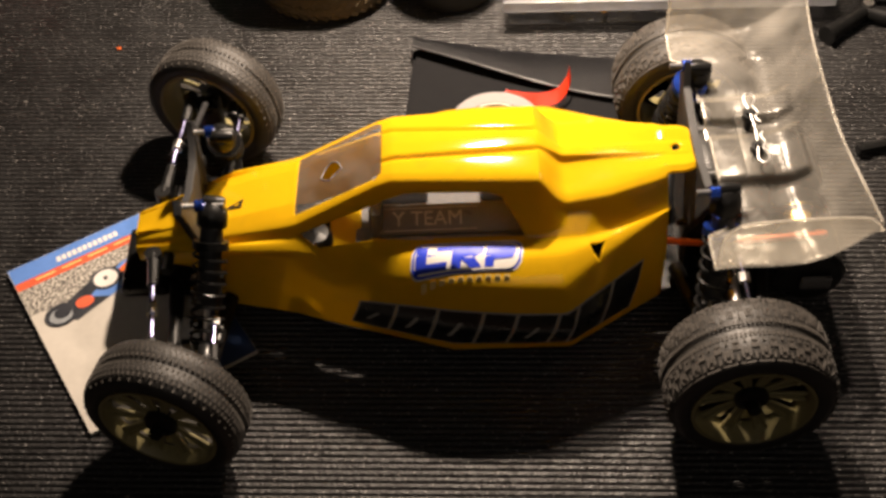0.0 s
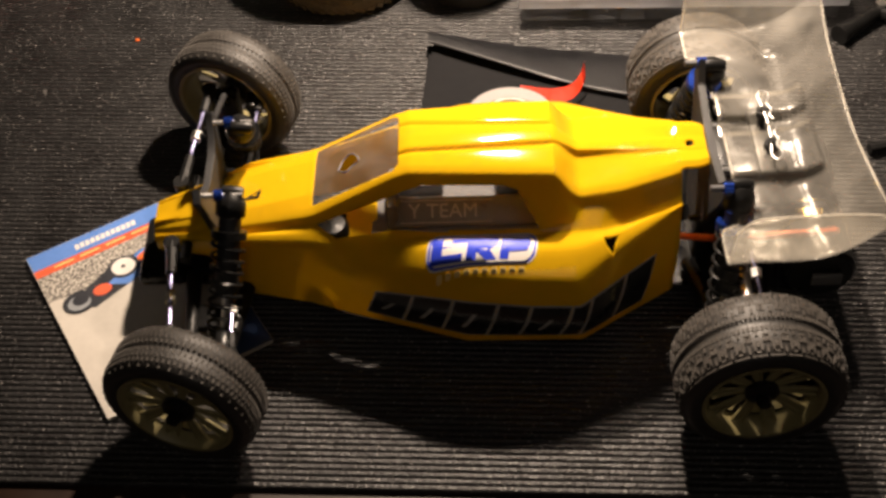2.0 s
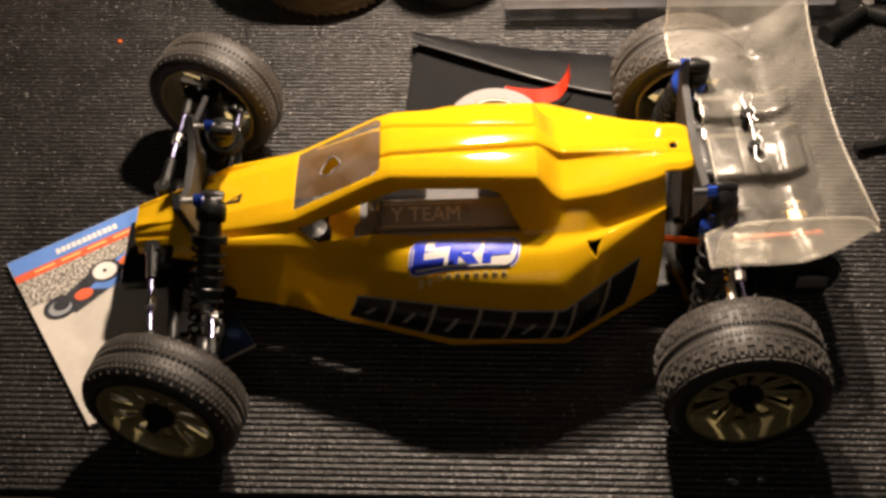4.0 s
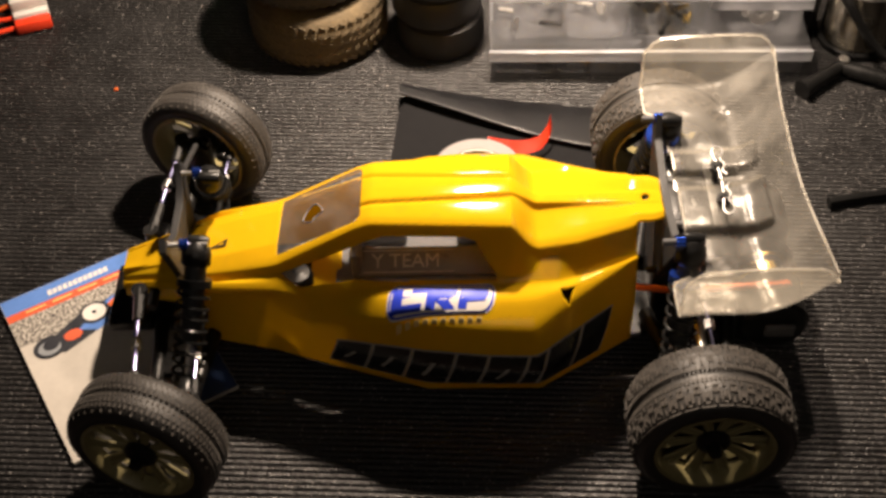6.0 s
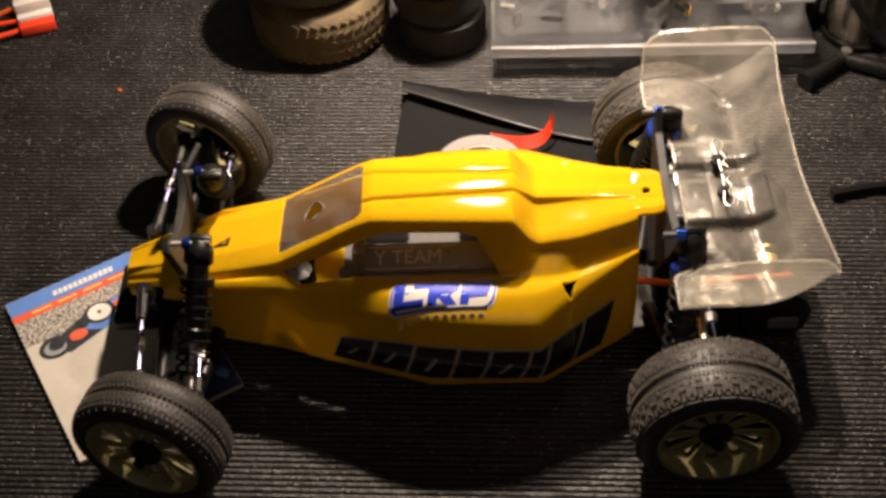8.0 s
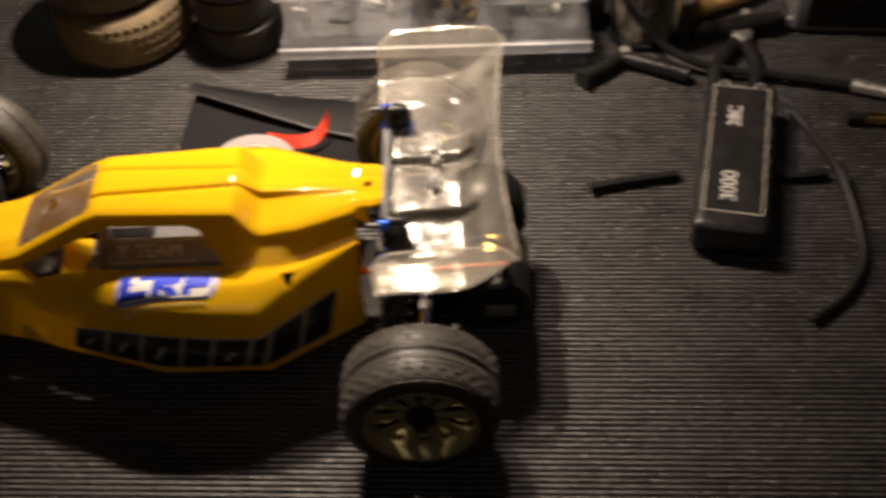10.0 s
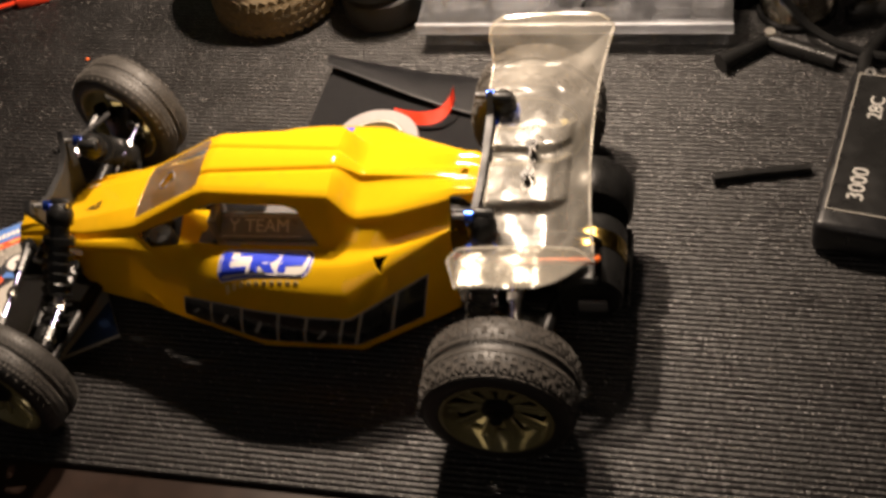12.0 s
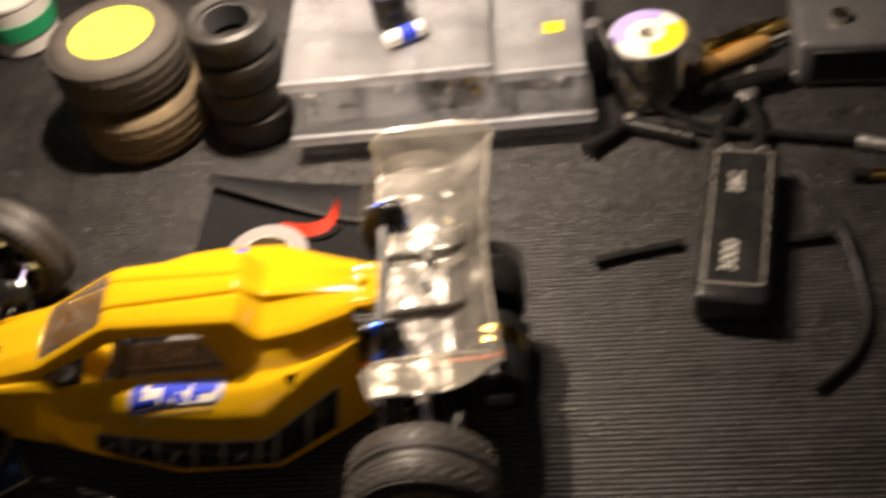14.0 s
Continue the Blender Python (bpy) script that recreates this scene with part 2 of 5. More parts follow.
def open_box(sx, sy, sz, at, thick, up=True):
    """A thin-walled box with its top (or its bottom) open, one corner at `at`."""
    bm = bmesh.new()
    bmesh.ops.create_cube(bm, size=1)
    bmesh.ops.scale(bm, vec=(sx, sy, sz), verts=bm.verts)
    bmesh.ops.delete(bm, geom=[f for f in bm.faces if f.normal.z * (1 if up else -1) > 0.5], context="FACES_ONLY")
    bmesh.ops.bevel(bm, geom=[e for e in bm.edges if len(e.link_faces) == 2], offset=min(sx, sy, sz) * 0.08, segments=2, affect="EDGES")
    bmesh.ops.recalc_face_normals(bm, faces=bm.faces)
    bmesh.ops.solidify(bm, geom=bm.faces[:], thickness=thick)
    bmesh.ops.translate(bm, vec=(at[0] + sx / 2, at[1] + sy / 2, at[2] + sz / 2), verts=bm.verts)
    return bm


def join(*bms):
    """Several pieces of one part as one mesh."""
    first = bms[0]
    for b in bms[1:]:
        me = bpy.data.meshes.new("joined")
        b.to_mesh(me)
        b.free()
        first.from_mesh(me)
        bpy.data.meshes.remove(me)
    return first


def lathe(profile, seg=48, axis="Z", at=(0, 0, 0), closed=False):
    """Turns (radius, height) pairs round an axis."""
    bm = bmesh.new()
    rings = []
    for r, h in profile:
        rings.append([bm.verts.new((r * math.cos(2 * math.pi * k / seg), r * math.sin(2 * math.pi * k / seg), h)) for k in range(seg)])
    pairs = list(zip(rings, rings[1:])) + ([(rings[-1], rings[0])] if closed else [])
    for a, b in pairs:
        for k in range(seg):
            bm.faces.new((a[k], a[(k + 1) % seg], b[(k + 1) % seg], b[k]))
    if not closed:
        for ring in (rings[0], rings[-1]):
            if ring[0].co.xy.length > 1e-5:
                bm.faces.new(ring)
    bmesh.ops.remove_doubles(bm, verts=bm.verts, dist=1e-6)
    turn = {"Z": Matrix(), "Y": Matrix.Rotation(radians(90), 4, "X"), "X": Matrix.Rotation(radians(90), 4, "Y")}[axis]
    bmesh.ops.transform(bm, matrix=Matrix.Translation(at) @ turn, verts=bm.verts)
    return bm


def rod(a, b, r, r2=None, seg=12):
    a, b = Vector(a), Vector(b)
    bm = bmesh.new()
    bmesh.ops.create_cone(bm, cap_ends=True, segments=seg, radius1=r, radius2=r if r2 is None else r2, depth=(b - a).length)
    q = Vector((0, 0, 1)).rotation_difference(b - a).to_matrix().to_4x4()
    bmesh.ops.transform(bm, matrix=Matrix.Translation((a + b) / 2) @ q, verts=bm.verts)
    return bm


def smooth_path(points, steps=6):
    """A rounded line through a few points."""
    p = [Vector(q) for q in points]
    p = [2 * p[0] - p[1]] + p + [2 * p[-1] - p[-2]]
    out = []
    for i in range(1, len(p) - 2):
        for k in range(steps):
            t = k / steps
            out.append(0.5 * (2 * p[i] + (p[i + 1] - p[i - 1]) * t + (2 * p[i - 1] - 5 * p[i] + 4 * p[i + 1] - p[i + 2]) * t ** 2
                              + (3 * p[i] - p[i - 1] - 3 * p[i + 1] + p[i + 2]) * t ** 3))
    return out + [p[-2]]


def tube(points, r, seg=8, steps=6, rounded=True):
    """A cable or wire along points."""
    pts = smooth_path(points, steps) if rounded else [Vector(q) for q in points]
    bm = bmesh.new()
    rings, side = [], None
    for i, q in enumerate(pts):
        d = (pts[min(i + 1, len(pts) - 1)] - pts[max(i - 1, 0)]).normalized()
        side = d.orthogonal() if side is None else side - d * side.dot(d)
        side.normalize()
        up = d.cross(side)
        rings.append([bm.verts.new(q + r * (side * math.cos(2 * math.pi * k / seg) + up * math.sin(2 * math.pi * k / seg))) for k in range(seg)])
    for a, b in zip(rings, rings[1:]):
        for k in range(seg):
            bm.faces.new((a[k], a[(k + 1) % seg], b[(k + 1) % seg], b[k]))
    bm.faces.new(rings[0])
    bm.faces.new(rings[-1])
    return bm


def plate(outline, thick, at=(0, 0, 0), turn=None, bevel=0.0):
    """A flat plate cut to an outline in x and y, z from 0 to thick."""
    bm = bmesh.new()
    f = bm.faces.new([bm.verts.new((x, y, 0)) for x, y in outline])
    up = bmesh.ops.extrude_face_region(bm, geom=[f])
    bmesh.ops.translate(bm, vec=(0, 0, thick), verts=[v for v in up["geom"] if isinstance(v, bmesh.types.BMVert)])
    if bevel:
        bmesh.ops.bevel(bm, geom=bm.edges[:], offset=bevel, segments=2, affect="EDGES")
    bmesh.ops.transform(bm, matrix=Matrix.Translation(at) @ (turn or Matrix()), verts=bm.verts)
    return bm


def rounded_rect(w, h, r, n=5, cx=0.0, cy=0.0):
    pts = []
    for sx, sy, a0 in ((1, 1, 0), (-1, 1, 90), (-1, -1, 180), (1, -1, 270)):
        for k in range(n + 1):
            a = radians(a0 + 90 * k / n)
            pts.append((cx + sx * (w / 2 - r) + r * math.cos(a), cy + sy * (h / 2 - r) + r * math.sin(a)))
    return pts


def at_x(table, x):
    return float(np.interp(x, [a for a, b in table], [b for a, b in table]))


def letters(text, size, material, parent, m, name="writing", thick=0.0002, label=""):
    cu = bpy.data.curves.new(name, "FONT")
    cu.body, cu.size, cu.extrude, cu.align_x, cu.align_y = text, size, thick, "CENTER", "CENTER"
    tmp = new("text_source", cu)
    me = bpy.data.meshes.new_from_object(tmp.evaluated_get(bpy.context.evaluated_depsgraph_get()))
    bpy.data.objects.remove(tmp)
    bpy.data.curves.remove(cu)
    me.materials.clear()
    me.materials.append(material)
    ob = new(name, me)
    ob.parent = parent
    ob.matrix_basis = m
    return tagged(ob, label=label)


# ---- the setting ----
MAT_TURN = -2.9
RIB = 0.0037


def ribbed_mat():
    """Rubber sheet with round-topped ribs, its front edge cut along the ribs."""
    bm = bmesh.new()
    xs = [-0.8 + 0.1 * k for k in range(18)]
    prof = []
    y = 0.0
    prof.append((0.0, -0.003))
    while y < 1.1:
        for a, z in ((0.0, -0.0012), (0.12, -0.0002), (0.3, 0.0), (0.62, 0.0), (0.8, -0.0002), (0.92, -0.0012)):
            prof.append((y + a * RIB, z))
        y += RIB
    rows = [[bm.verts.new((x, y, z)) for x in xs] for y, z in prof]
    for a, b in zip(rows, rows[1:]):
        for k in range(len(xs) - 1):
            bm.faces.new((a[k], a[k + 1], b[k + 1], b[k]))
    return bm


mat_ob = tagged(put("rubber_mat", ribbed_mat(), RUBBER_MAT, 60), "black ribbed rubber mat covering the workbench", "mat", kind="structure")
mat_ob.matrix_basis = pose(0, -0.1445, 0, 0, 0, MAT_TURN)
bench = tagged(put("tabletop", box(2.2, 1.7, 0.03, (0.05, 0.4, -0.0185), 0.003), TABLE_WOOD), "dark brown wooden workbench top", "tabletop", kind="structure")
for lx in (-0.95, 1.05):
    for ly in (-0.35, 1.15):
        leg = put("table_leg", box(0.07, 0.07, 0.7165, (lx, ly, -0.39175), 0.004), TABLE_WOOD)
        leg.parent = bench


def room():
    for name, s, at in (("wall_north", (4, 0.1, 2.6), (0, 1.9, 0.55)), ("wall_south", (4, 0.1, 2.6), (0, -2.1, 0.55)),
                        ("wall_west", (0.1, 4.1, 2.6), (-2.0, -0.1, 0.55)), ("wall_east", (0.1, 4.1, 2.6), (2.0, -0.1, 0.55)),
                        ("floor", (4.1, 4.1, 0.1), (0, -0.1, -0.8)), ("ceiling", (4.1, 4.1, 0.1), (0, -0.1, 1.9))):
        tagged(put(name, box(*s, at), WALL_PAINT), "plain dim " + name.split("_")[0] + " of the workroom", name.split("_")[0], kind="structure")


room()

# ---- the buggy ----
buggy = thing("rc_buggy", (0, 0, 0), "yellow off-road radio-control buggy with clear wing on the mat", "toy car")

SPINE_Z = ((-0.168, 0.0555), (-0.14, 0.0650), (-0.118, 0.0700), (-0.084, 0.0795), (-0.078, 0.0815), (-0.036, 0.1055), (-0.028, 0.1085), (0.046, 0.1090), (0.058, 0.0995), (0.100, 0.0990), (0.127, 0.0985))
ROOF_W = ((-0.168, 0.010), (-0.14, 0.0155), (-0.118, 0.021), (-0.082, 0.0245), (-0.03, 0.0228), (0.02, 0.0255), (0.044, 0.0268), (0.056, 0.0290), (0.080, 0.0275), (0.104, 0.0210), (0.112, 0.0185), (0.127, 0.0180))
ROOF_DROP = ((-0.168, 0.001), (-0.10, 0.003), (-0.03, 0.002), (0.045, 0.002), (0.053, 0.0070), (0.060, 0.0075), (0.085, 0.0042), (0.104, 0.0020), (0.110, 0.001), (0.127, 0.0006))
BASE_Y = ((-0.168, 0.012), (-0.14, 0.019), (-0.118, 0.0265), (-0.08, 0.0315), (-0.068, 0.0340), (-0.04, 0.0375), (0.0, 0.0392), (0.04, 0.0398), (0.07, 0.0380), (0.113, 0.0265))
BASE_Z = ((-0.168, 0.049), (-0.14, 0.057), (-0.118, 0.063), (-0.085, 0.0665), (-0.068, 0.0680), (-0.04, 0.0760), (-0.015, 0.0782), (0.04, 0.0785), (0.08, 0.0790), (0.113, 0.0835))
POD_Y = ((-0.168, 0.013), (-0.14, 0.021), (-0.118, 0.0285), (-0.085, 0.0350), (-0.062, 0.0485), (-0.039, 0.0530), (-0.0155, 0.0600), (0.0, 0.0632), (0.018, 0.0650), (0.032, 0.0655), (0.056, 0.0653), (0.0834, 0.0475), (0.1107, 0.0310), (0.113, 0.0300))
POD_Z = ((-0.168, 0.046), (-0.14, 0.051), (-0.118, 0.055), (-0.085, 0.0555), (-0.062, 0.0573), (-0.039, 0.0643), (-0.0155, 0.0708), (0.0, 0.0723), (0.018, 0.0722), (0.032, 0.0714), (0.056, 0.0706), (0.0834, 0.0778), (0.1107, 0.0850), (0.113, 0.0855))
KINK_Y = ((-0.168, 0.0135), (-0.14, 0.021), (-0.118, 0.030), (-0.085, 0.038), (-0.060, 0.0500), (-0.030, 0.0620), (0.0, 0.0715), (0.032, 0.0765), (0.058, 0.0780), (0.084, 0.0590), (0.113, 0.0375))
KINK_Z = ((-0.168, 0.042), (-0.14, 0.045), (-0.118, 0.038), (-0.085, 0.042), (-0.060, 0.0410), (-0.030, 0.0460), (0.0, 0.0490), (0.058, 0.0500), (0.113, 0.0540))
HEM_Y = ((-0.168, 0.0125), (-0.14, 0.019), (-0.118, 0.0305), (-0.085, 0.039), (-0.057, 0.0495), (0.0, 0.0695), (0.06, 0.0735), (0.113, 0.0370))
HEM_Z = ((-0.168, 0.040), (-0.14, 0.041), (-0.118, 0.022), (-0.06, 0.0235), (0.0, 0.0255), (0.06, 0.0300), (0.113, 0.0260))


def half_section(x):
    """One half of the shell's cross-section, from the ridge down to the hem."""
    zc, yr = at_x(SPINE_Z, x), at_x(ROOF_W, x)
    zr = zc - at_x(ROOF_DROP, x)
    k = min(1.0, max(0.0, (x - 0.042) / 0.016))
    k = k * k * (3 - 2 * k)
    ys = min(0.0085 - 0.040 * max(0.0, x + 0.03), yr * 0.45) * (1 - k) + 0.0035 * k
    lift = 0.0022 * min(1.0, max(0.0, (x + 0.038) / 0.006)) * (1 - k)
    yb, zb = at_x(BASE_Y, x), at_x(BASE_Z, x)
    key = [(0.0, zc + lift * 0.35), (ys, zc + lift * 0.2), (ys + 0.0016, (zc - lift * 0.75) * (1 - k) + k * (zc + zr) / 2), ((ys + 0.0036) * (1 - k) + ((ys + yr) / 2 + 0.002) * k, (zc - lift * 0.1) * (1 - k) + (zr + 0.0015) * k),
           (yr - 0.004, zr + 0.0008), (yr, zr - 0.0008),
           (yr + 0.0024, zr - 0.0052), (yb - 0.0006, zb + 0.003), (yb + 0.003, zb), ((at_x(POD_Y, x) + yb) / 2, (at_x(POD_Z, x) + zb) / 2 + 0.15 * max(0.0, at_x(POD_Y, x) - yb)),
           (at_x(POD_Y, x), at_x(POD_Z, x) - 0.0008), (at_x(KINK_Y, x), at_x(KINK_Z, x)), (at_x(HEM_Y, x), at_x(HEM_Z, x))]
    pts = key
    for near in (0.86, 0.75):
        cut = [pts[0]]
        for (a, b), (c, d) in zip(pts, pts[1:]):
            cut += [(a * near + c * (1 - near), b * near + d * (1 - near)), (a * (1 - near) + c * near, b * (1 - near) + d * near)]
        pts = cut + [pts[-1]]
    return pts


def inside(poly, x, y):
    hit = False
    for (x1, y1), (x2, y2) in zip(poly, poly[1:] + poly[:1]):
        if (y1 > y) != (y2 > y) and x < (x2 - x1) * (y - y1) / (y2 - y1) + x1:
            hit = not hit
    return hit


SIDE_WINDOW = [(-0.0775, 0.0735), (-0.0675, 0.0702), (-0.038, 0.0790), (0.0375, 0.0805), (0.0265, 0.0985), (0.02, 0.1005), (-0.022, 0.1000), (-0.032, 0.0965)]
WINDSCREEN = [(-0.0795, -0.0195), (-0.0785, 0.0195), (-0.0365, 0.0195), (-0.0335, 0.0170), (-0.0335, -0.0170), (-0.0365, -0.0195)]
SIDE_HOLE = [(0.0695, -0.0455), (0.0725, -0.0465), (0.0775, -0.0450), (0.0755, -0.0490), (0.0745, -0.0535), (0.0710, -0.0500)]
TAIL_HOLE = [(0.1150, -0.0020), (0.1170, -0.0026), (0.1192, -0.0015), (0.1192, 0.0018), (0.1172, 0.0022), (0.1152, 0.0016)]


def cut_opening(bm, poly, flat, test, keep=False):
    """Cuts a polygon's edges through the shell and opens what lies inside. flat: 'y' looks at it from the side, 'z' from above."""
    cx, cy = sum(p[0] for p in poly) / len(poly), sum(p[1] for p in poly) / len(poly)
    reach = max(math.hypot(p[0] - cx, p[1] - cy) for p in poly) + 0.006
    for (x1, y1), (x2, y2) in zip(poly, poly[1:] + poly[:1]):
        faces = []
        for f in bm.faces:
            c = f.calc_center_median()
            if test(f, c) and math.hypot(c.x - cx, (c.z if flat == "y" else c.y) - cy) < reach:
                faces.append(f)
        geom = set(faces)
        for f in faces:
            geom.update(f.edges)
            geom.update(f.verts)
        co, no = ((x1, 0, y1), (y1 - y2, 0, x2 - x1)) if flat == "y" else ((x1, y1, 0), (y1 - y2, x2 - x1, 0))
        bmesh.ops.bisect_plane(bm, geom=list(geom), plane_co=co, plane_no=no, dist=1e-6)
    gone = []
    for f in bm.faces:
        c = f.calc_center_median()
        if test(f, c) and inside(poly, c.x, c.z if flat == "y" else c.y):
            gone.append(f)
    if keep:
        return gone
    bmesh.ops.delete(bm, geom=gone, context="FACES")
    return []


def shell():
    bm = bmesh.new()
    xs = [-0.168 + 0.295 * k / 148 for k in range(149)]
    rows = []
    for x in xs:
        half = half_section(x)
        row = [bm.verts.new((x, -y, z)) for y, z in reversed(half)] + [bm.verts.new((x, y, z)) for y, z in half[1:]]
        rows.append(row)
    n = len(rows[0])
    mid = n // 2
    for i in range(len(xs) - 1):
        for k in range(n - 1):
            off = abs(k + 0.5 - mid)
            if xs[i] > 0.1105 and off > 20:
                continue
            bm.faces.new((rows[i][k], rows[i + 1][k], rows[i + 1][k + 1], rows[i][k + 1]))
    bm.faces.new(rows[0])
    bmesh.ops.delete(bm, geom=[v for v in bm.verts if not v.link_faces], context="VERTS")
    bm.normal_update()
    cut_opening(bm, SIDE_WINDOW, "y", lambda f, c: abs(f.normal.y) > 0.35 and abs(c.y) < 0.0400 and c.z > 0.066)
    bm.normal_update()
    glass = cut_opening(bm, WINDSCREEN, "z", lambda f, c: abs(f.normal.z) > 0.4 and c.z > 0.076, keep=True)
    pane = bmesh.new()
    seen = {}
    for f in glass:
        for v in f.verts:
            if v not in seen:
                seen[v] = pane.verts.new(v.co)
        pane.faces.new([seen[v] for v in f.verts])
    bmesh.ops.delete(bm, geom=glass, context="FACES")
    bm.normal_update()
    cut_opening(bm, SIDE_HOLE, "z", lambda f, c: abs(f.normal.z) > 0.5 and 0.06 < c.z < 0.09 and c.y < 0)
    bm.normal_update()
    cut_opening(bm, TAIL_HOLE, "z", lambda f, c: abs(f.normal.z) > 0.5 and c.z > 0.09)
    # the tail tab has rounded corners
    for v in bm.verts:
        if v.co.x > 0.118:
            v.co.y *= math.sqrt(max(0.0, 1 - ((v.co.x - 0.118) / 0.0105) ** 2)) * 0.45 + 0.55
    bm.normal_update()
    hole = [(-0.0655, -0.004), (-0.0610, -0.0075), (-0.0580, -0.0045), (-0.0545, -0.0030), (-0.0560, 0.0020), (-0.0590, 0.0045), (-0.0630, 0.0025)]
    pane.normal_update()
    cut_opening(pane, hole, "z", lambda f, c: True)
    return bm, pane


shell_bm, pane_bm = shell()
from mathutils.bvhtree import BVHTree
SHELL_TREE = BVHTree.FromBMesh(shell_bm)
body = part("body_shell", shell_bm, YELLOW, buggy, "glossy yellow painted plastic shell with cut windows", 32)
sol = body.modifiers.new("thickness", "SOLIDIFY")
sol.thickness, sol.offset = 0.0011, -1
torn = [(-0.0655, -0.004), (-0.0610, -0.0075), (-0.0580, -0.0045), (-0.0545, -0.0030), (-0.0560, 0.0020), (-0.0590, 0.0045), (-0.0630, 0.0025), (-0.0655, -0.004)]
glass_ob = part("windscreen", pane_bm, WINDOW_CLEAR, body, "scratched clear plastic with a torn hole", 60)


part("torn_edge", tube([(x, y, at_x(SPINE_Z, x) - 0.0002 + 0.0006 * (k % 2)) for k, (x, y) in enumerate(torn)], 0.00038, 6, 3), TAPE_WHITE, body, "pale torn plastic edge")


def decal(outline, name, material, direction, lift=0.0003, step=0.003, label=""):
    """A thin printed shape laid on the shell. Outline in x and y (direction 'z') or x and z ('y', near side)."""
    bm = bmesh.new()
    bm.faces.new([bm.verts.new((x, y, 0)) for x, y in outline])
    for axis in (0, 1):
        lo, hi = min(p[axis] for p in outline), max(p[axis] for p in outline)
        q = lo + step
        while q < hi:
            co, no = [0, 0, 0], [0, 0, 0]
            co[axis], no[axis] = q, 1
            bmesh.ops.bisect_plane(bm, geom=bm.verts[:] + bm.edges[:] + bm.faces[:], plane_co=co, plane_no=no, dist=1e-7)
            q += step
    bmesh.ops.triangulate(bm, faces=bm.faces[:])
    last = None
    for v in bm.verts:
        if direction == "z":
            hit = SHELL_TREE.ray_cast(Vector((v.co.x, v.co.y, 0.2)), Vector((0, 0, -1)))
        else:
            hit = SHELL_TREE.ray_cast(Vector((v.co.x, -0.2, v.co.y)), Vector((0, 1, 0)))
        if hit[0] is not None:
            nrm = hit[1]
            if (direction == "z" and nrm.z < 0) or (direction == "y" and nrm.y > 0):
                nrm = -nrm
            v.co = hit[0] + nrm * lift
            last = v.co.copy()
        elif last is not None:
            v.co = last
    bmesh.ops.solidify(bm, geom=bm.faces[:], thickness=0.0001)
    return part(name, bm, material, body, label, 60)


def slant(pts, cx, cy, k):
    return [(cx + x + k * y, cy + y) for x, y in pts]


# sponsor sticker on the side pod: three blue blocks on a pale outline, a row of pale bars below
decal(slant(rounded_rect(0.0560, 0.0170, 0.006), 0.0080, -0.0505, 0.18), "sticker_ground", WHITE_INK, "z", 0.00025, label="white sticker outline")
decal(slant(rounded_rect(0.0545, 0.0157, 0.0055), 0.0080, -0.0505, 0.18), "sticker_rim", BLUE_INK, "z", 0.0004, label="blue rim line")
decal(slant(rounded_rect(0.0525, 0.0140, 0.005), 0.0080, -0.0505, 0.18), "sticker_field", WHITE_INK, "z", 0.00055)
for pts in ([(-0.0250, -0.0060), (-0.0090, -0.0060), (-0.0090, -0.0025), (-0.0195, -0.0025), (-0.0195, 0.0060), (-0.0250, 0.0060)],
            [(-0.0070, -0.0060), (-0.0020, -0.0060), (-0.0020, -0.0020), (0.0030, -0.0060), (0.0085, -0.0060), (0.0045, -0.0015), (0.0085, 0.0010), (0.0085, 0.0060), (-0.0150, 0.0060), (-0.0150, 0.0030), (-0.0070, 0.0030)],
            [(0.0100, -0.0060), (0.0145, -0.0060), (0.0145, -0.0028), (0.0235, -0.0022), (0.0250, 0.0010), (0.0240, 0.0055), (0.0100, 0.0060)]):
    decal(slant(pts, 0.0075, -0.0505, 0.18), "blue_block", BLUE_INK, "z", 0.0007)
for k in range(10):
    decal(slant(rounded_rect(0.0030, 0.0022, 0.0006, 2), -0.0140 + 0.0046 * k, -0.0610, 0.1), "pale_bar", PALE_INK, "z", 0.0003)

# long dark sticker down the flank: slanted black blocks with a grey outline
def flank(x):
    top = at_x(POD_Z, x) * 0.42 + at_x(KINK_Z, x) * 0.58 - 0.0005
    low = at_x(HEM_Z, x) + 0.0065
    return low, top


def flank_block(x0, x1, inset, name, material, lift):
    pts = []
    for k in range(4):
        x = x0 + (x1 - x0) * k / 3
        pts.append((x, flank(x)[0] + inset))
    for k in range(4):
        x = x1 + (x0 - x1) * k / 3
        pts.append((x + 0.006, flank(x + 0.006)[1] - inset))
    decal(pts, name, material, "y", lift)


xx = -0.0535
for w in (0.0195, 0.0205, 0.0225, 0.0165, 0.0205, 0.0095, 0.0180, 0.0165):
    flank_block(xx, xx + w, 0.0004, "sticker_edge", GREY_INK, 0.0004)
    flank_block(xx + 0.0008, xx + w - 0.0008, 0.0012, "black_block", BLACK_INK, 0.0006)
    if w > 0.018:
        mid = xx + w * 0.42
        flank_block(mid, mid + 0.0022, 0.0075, "sticker_edge", GREY_INK, 0.0008)
    xx += w + 0.0003
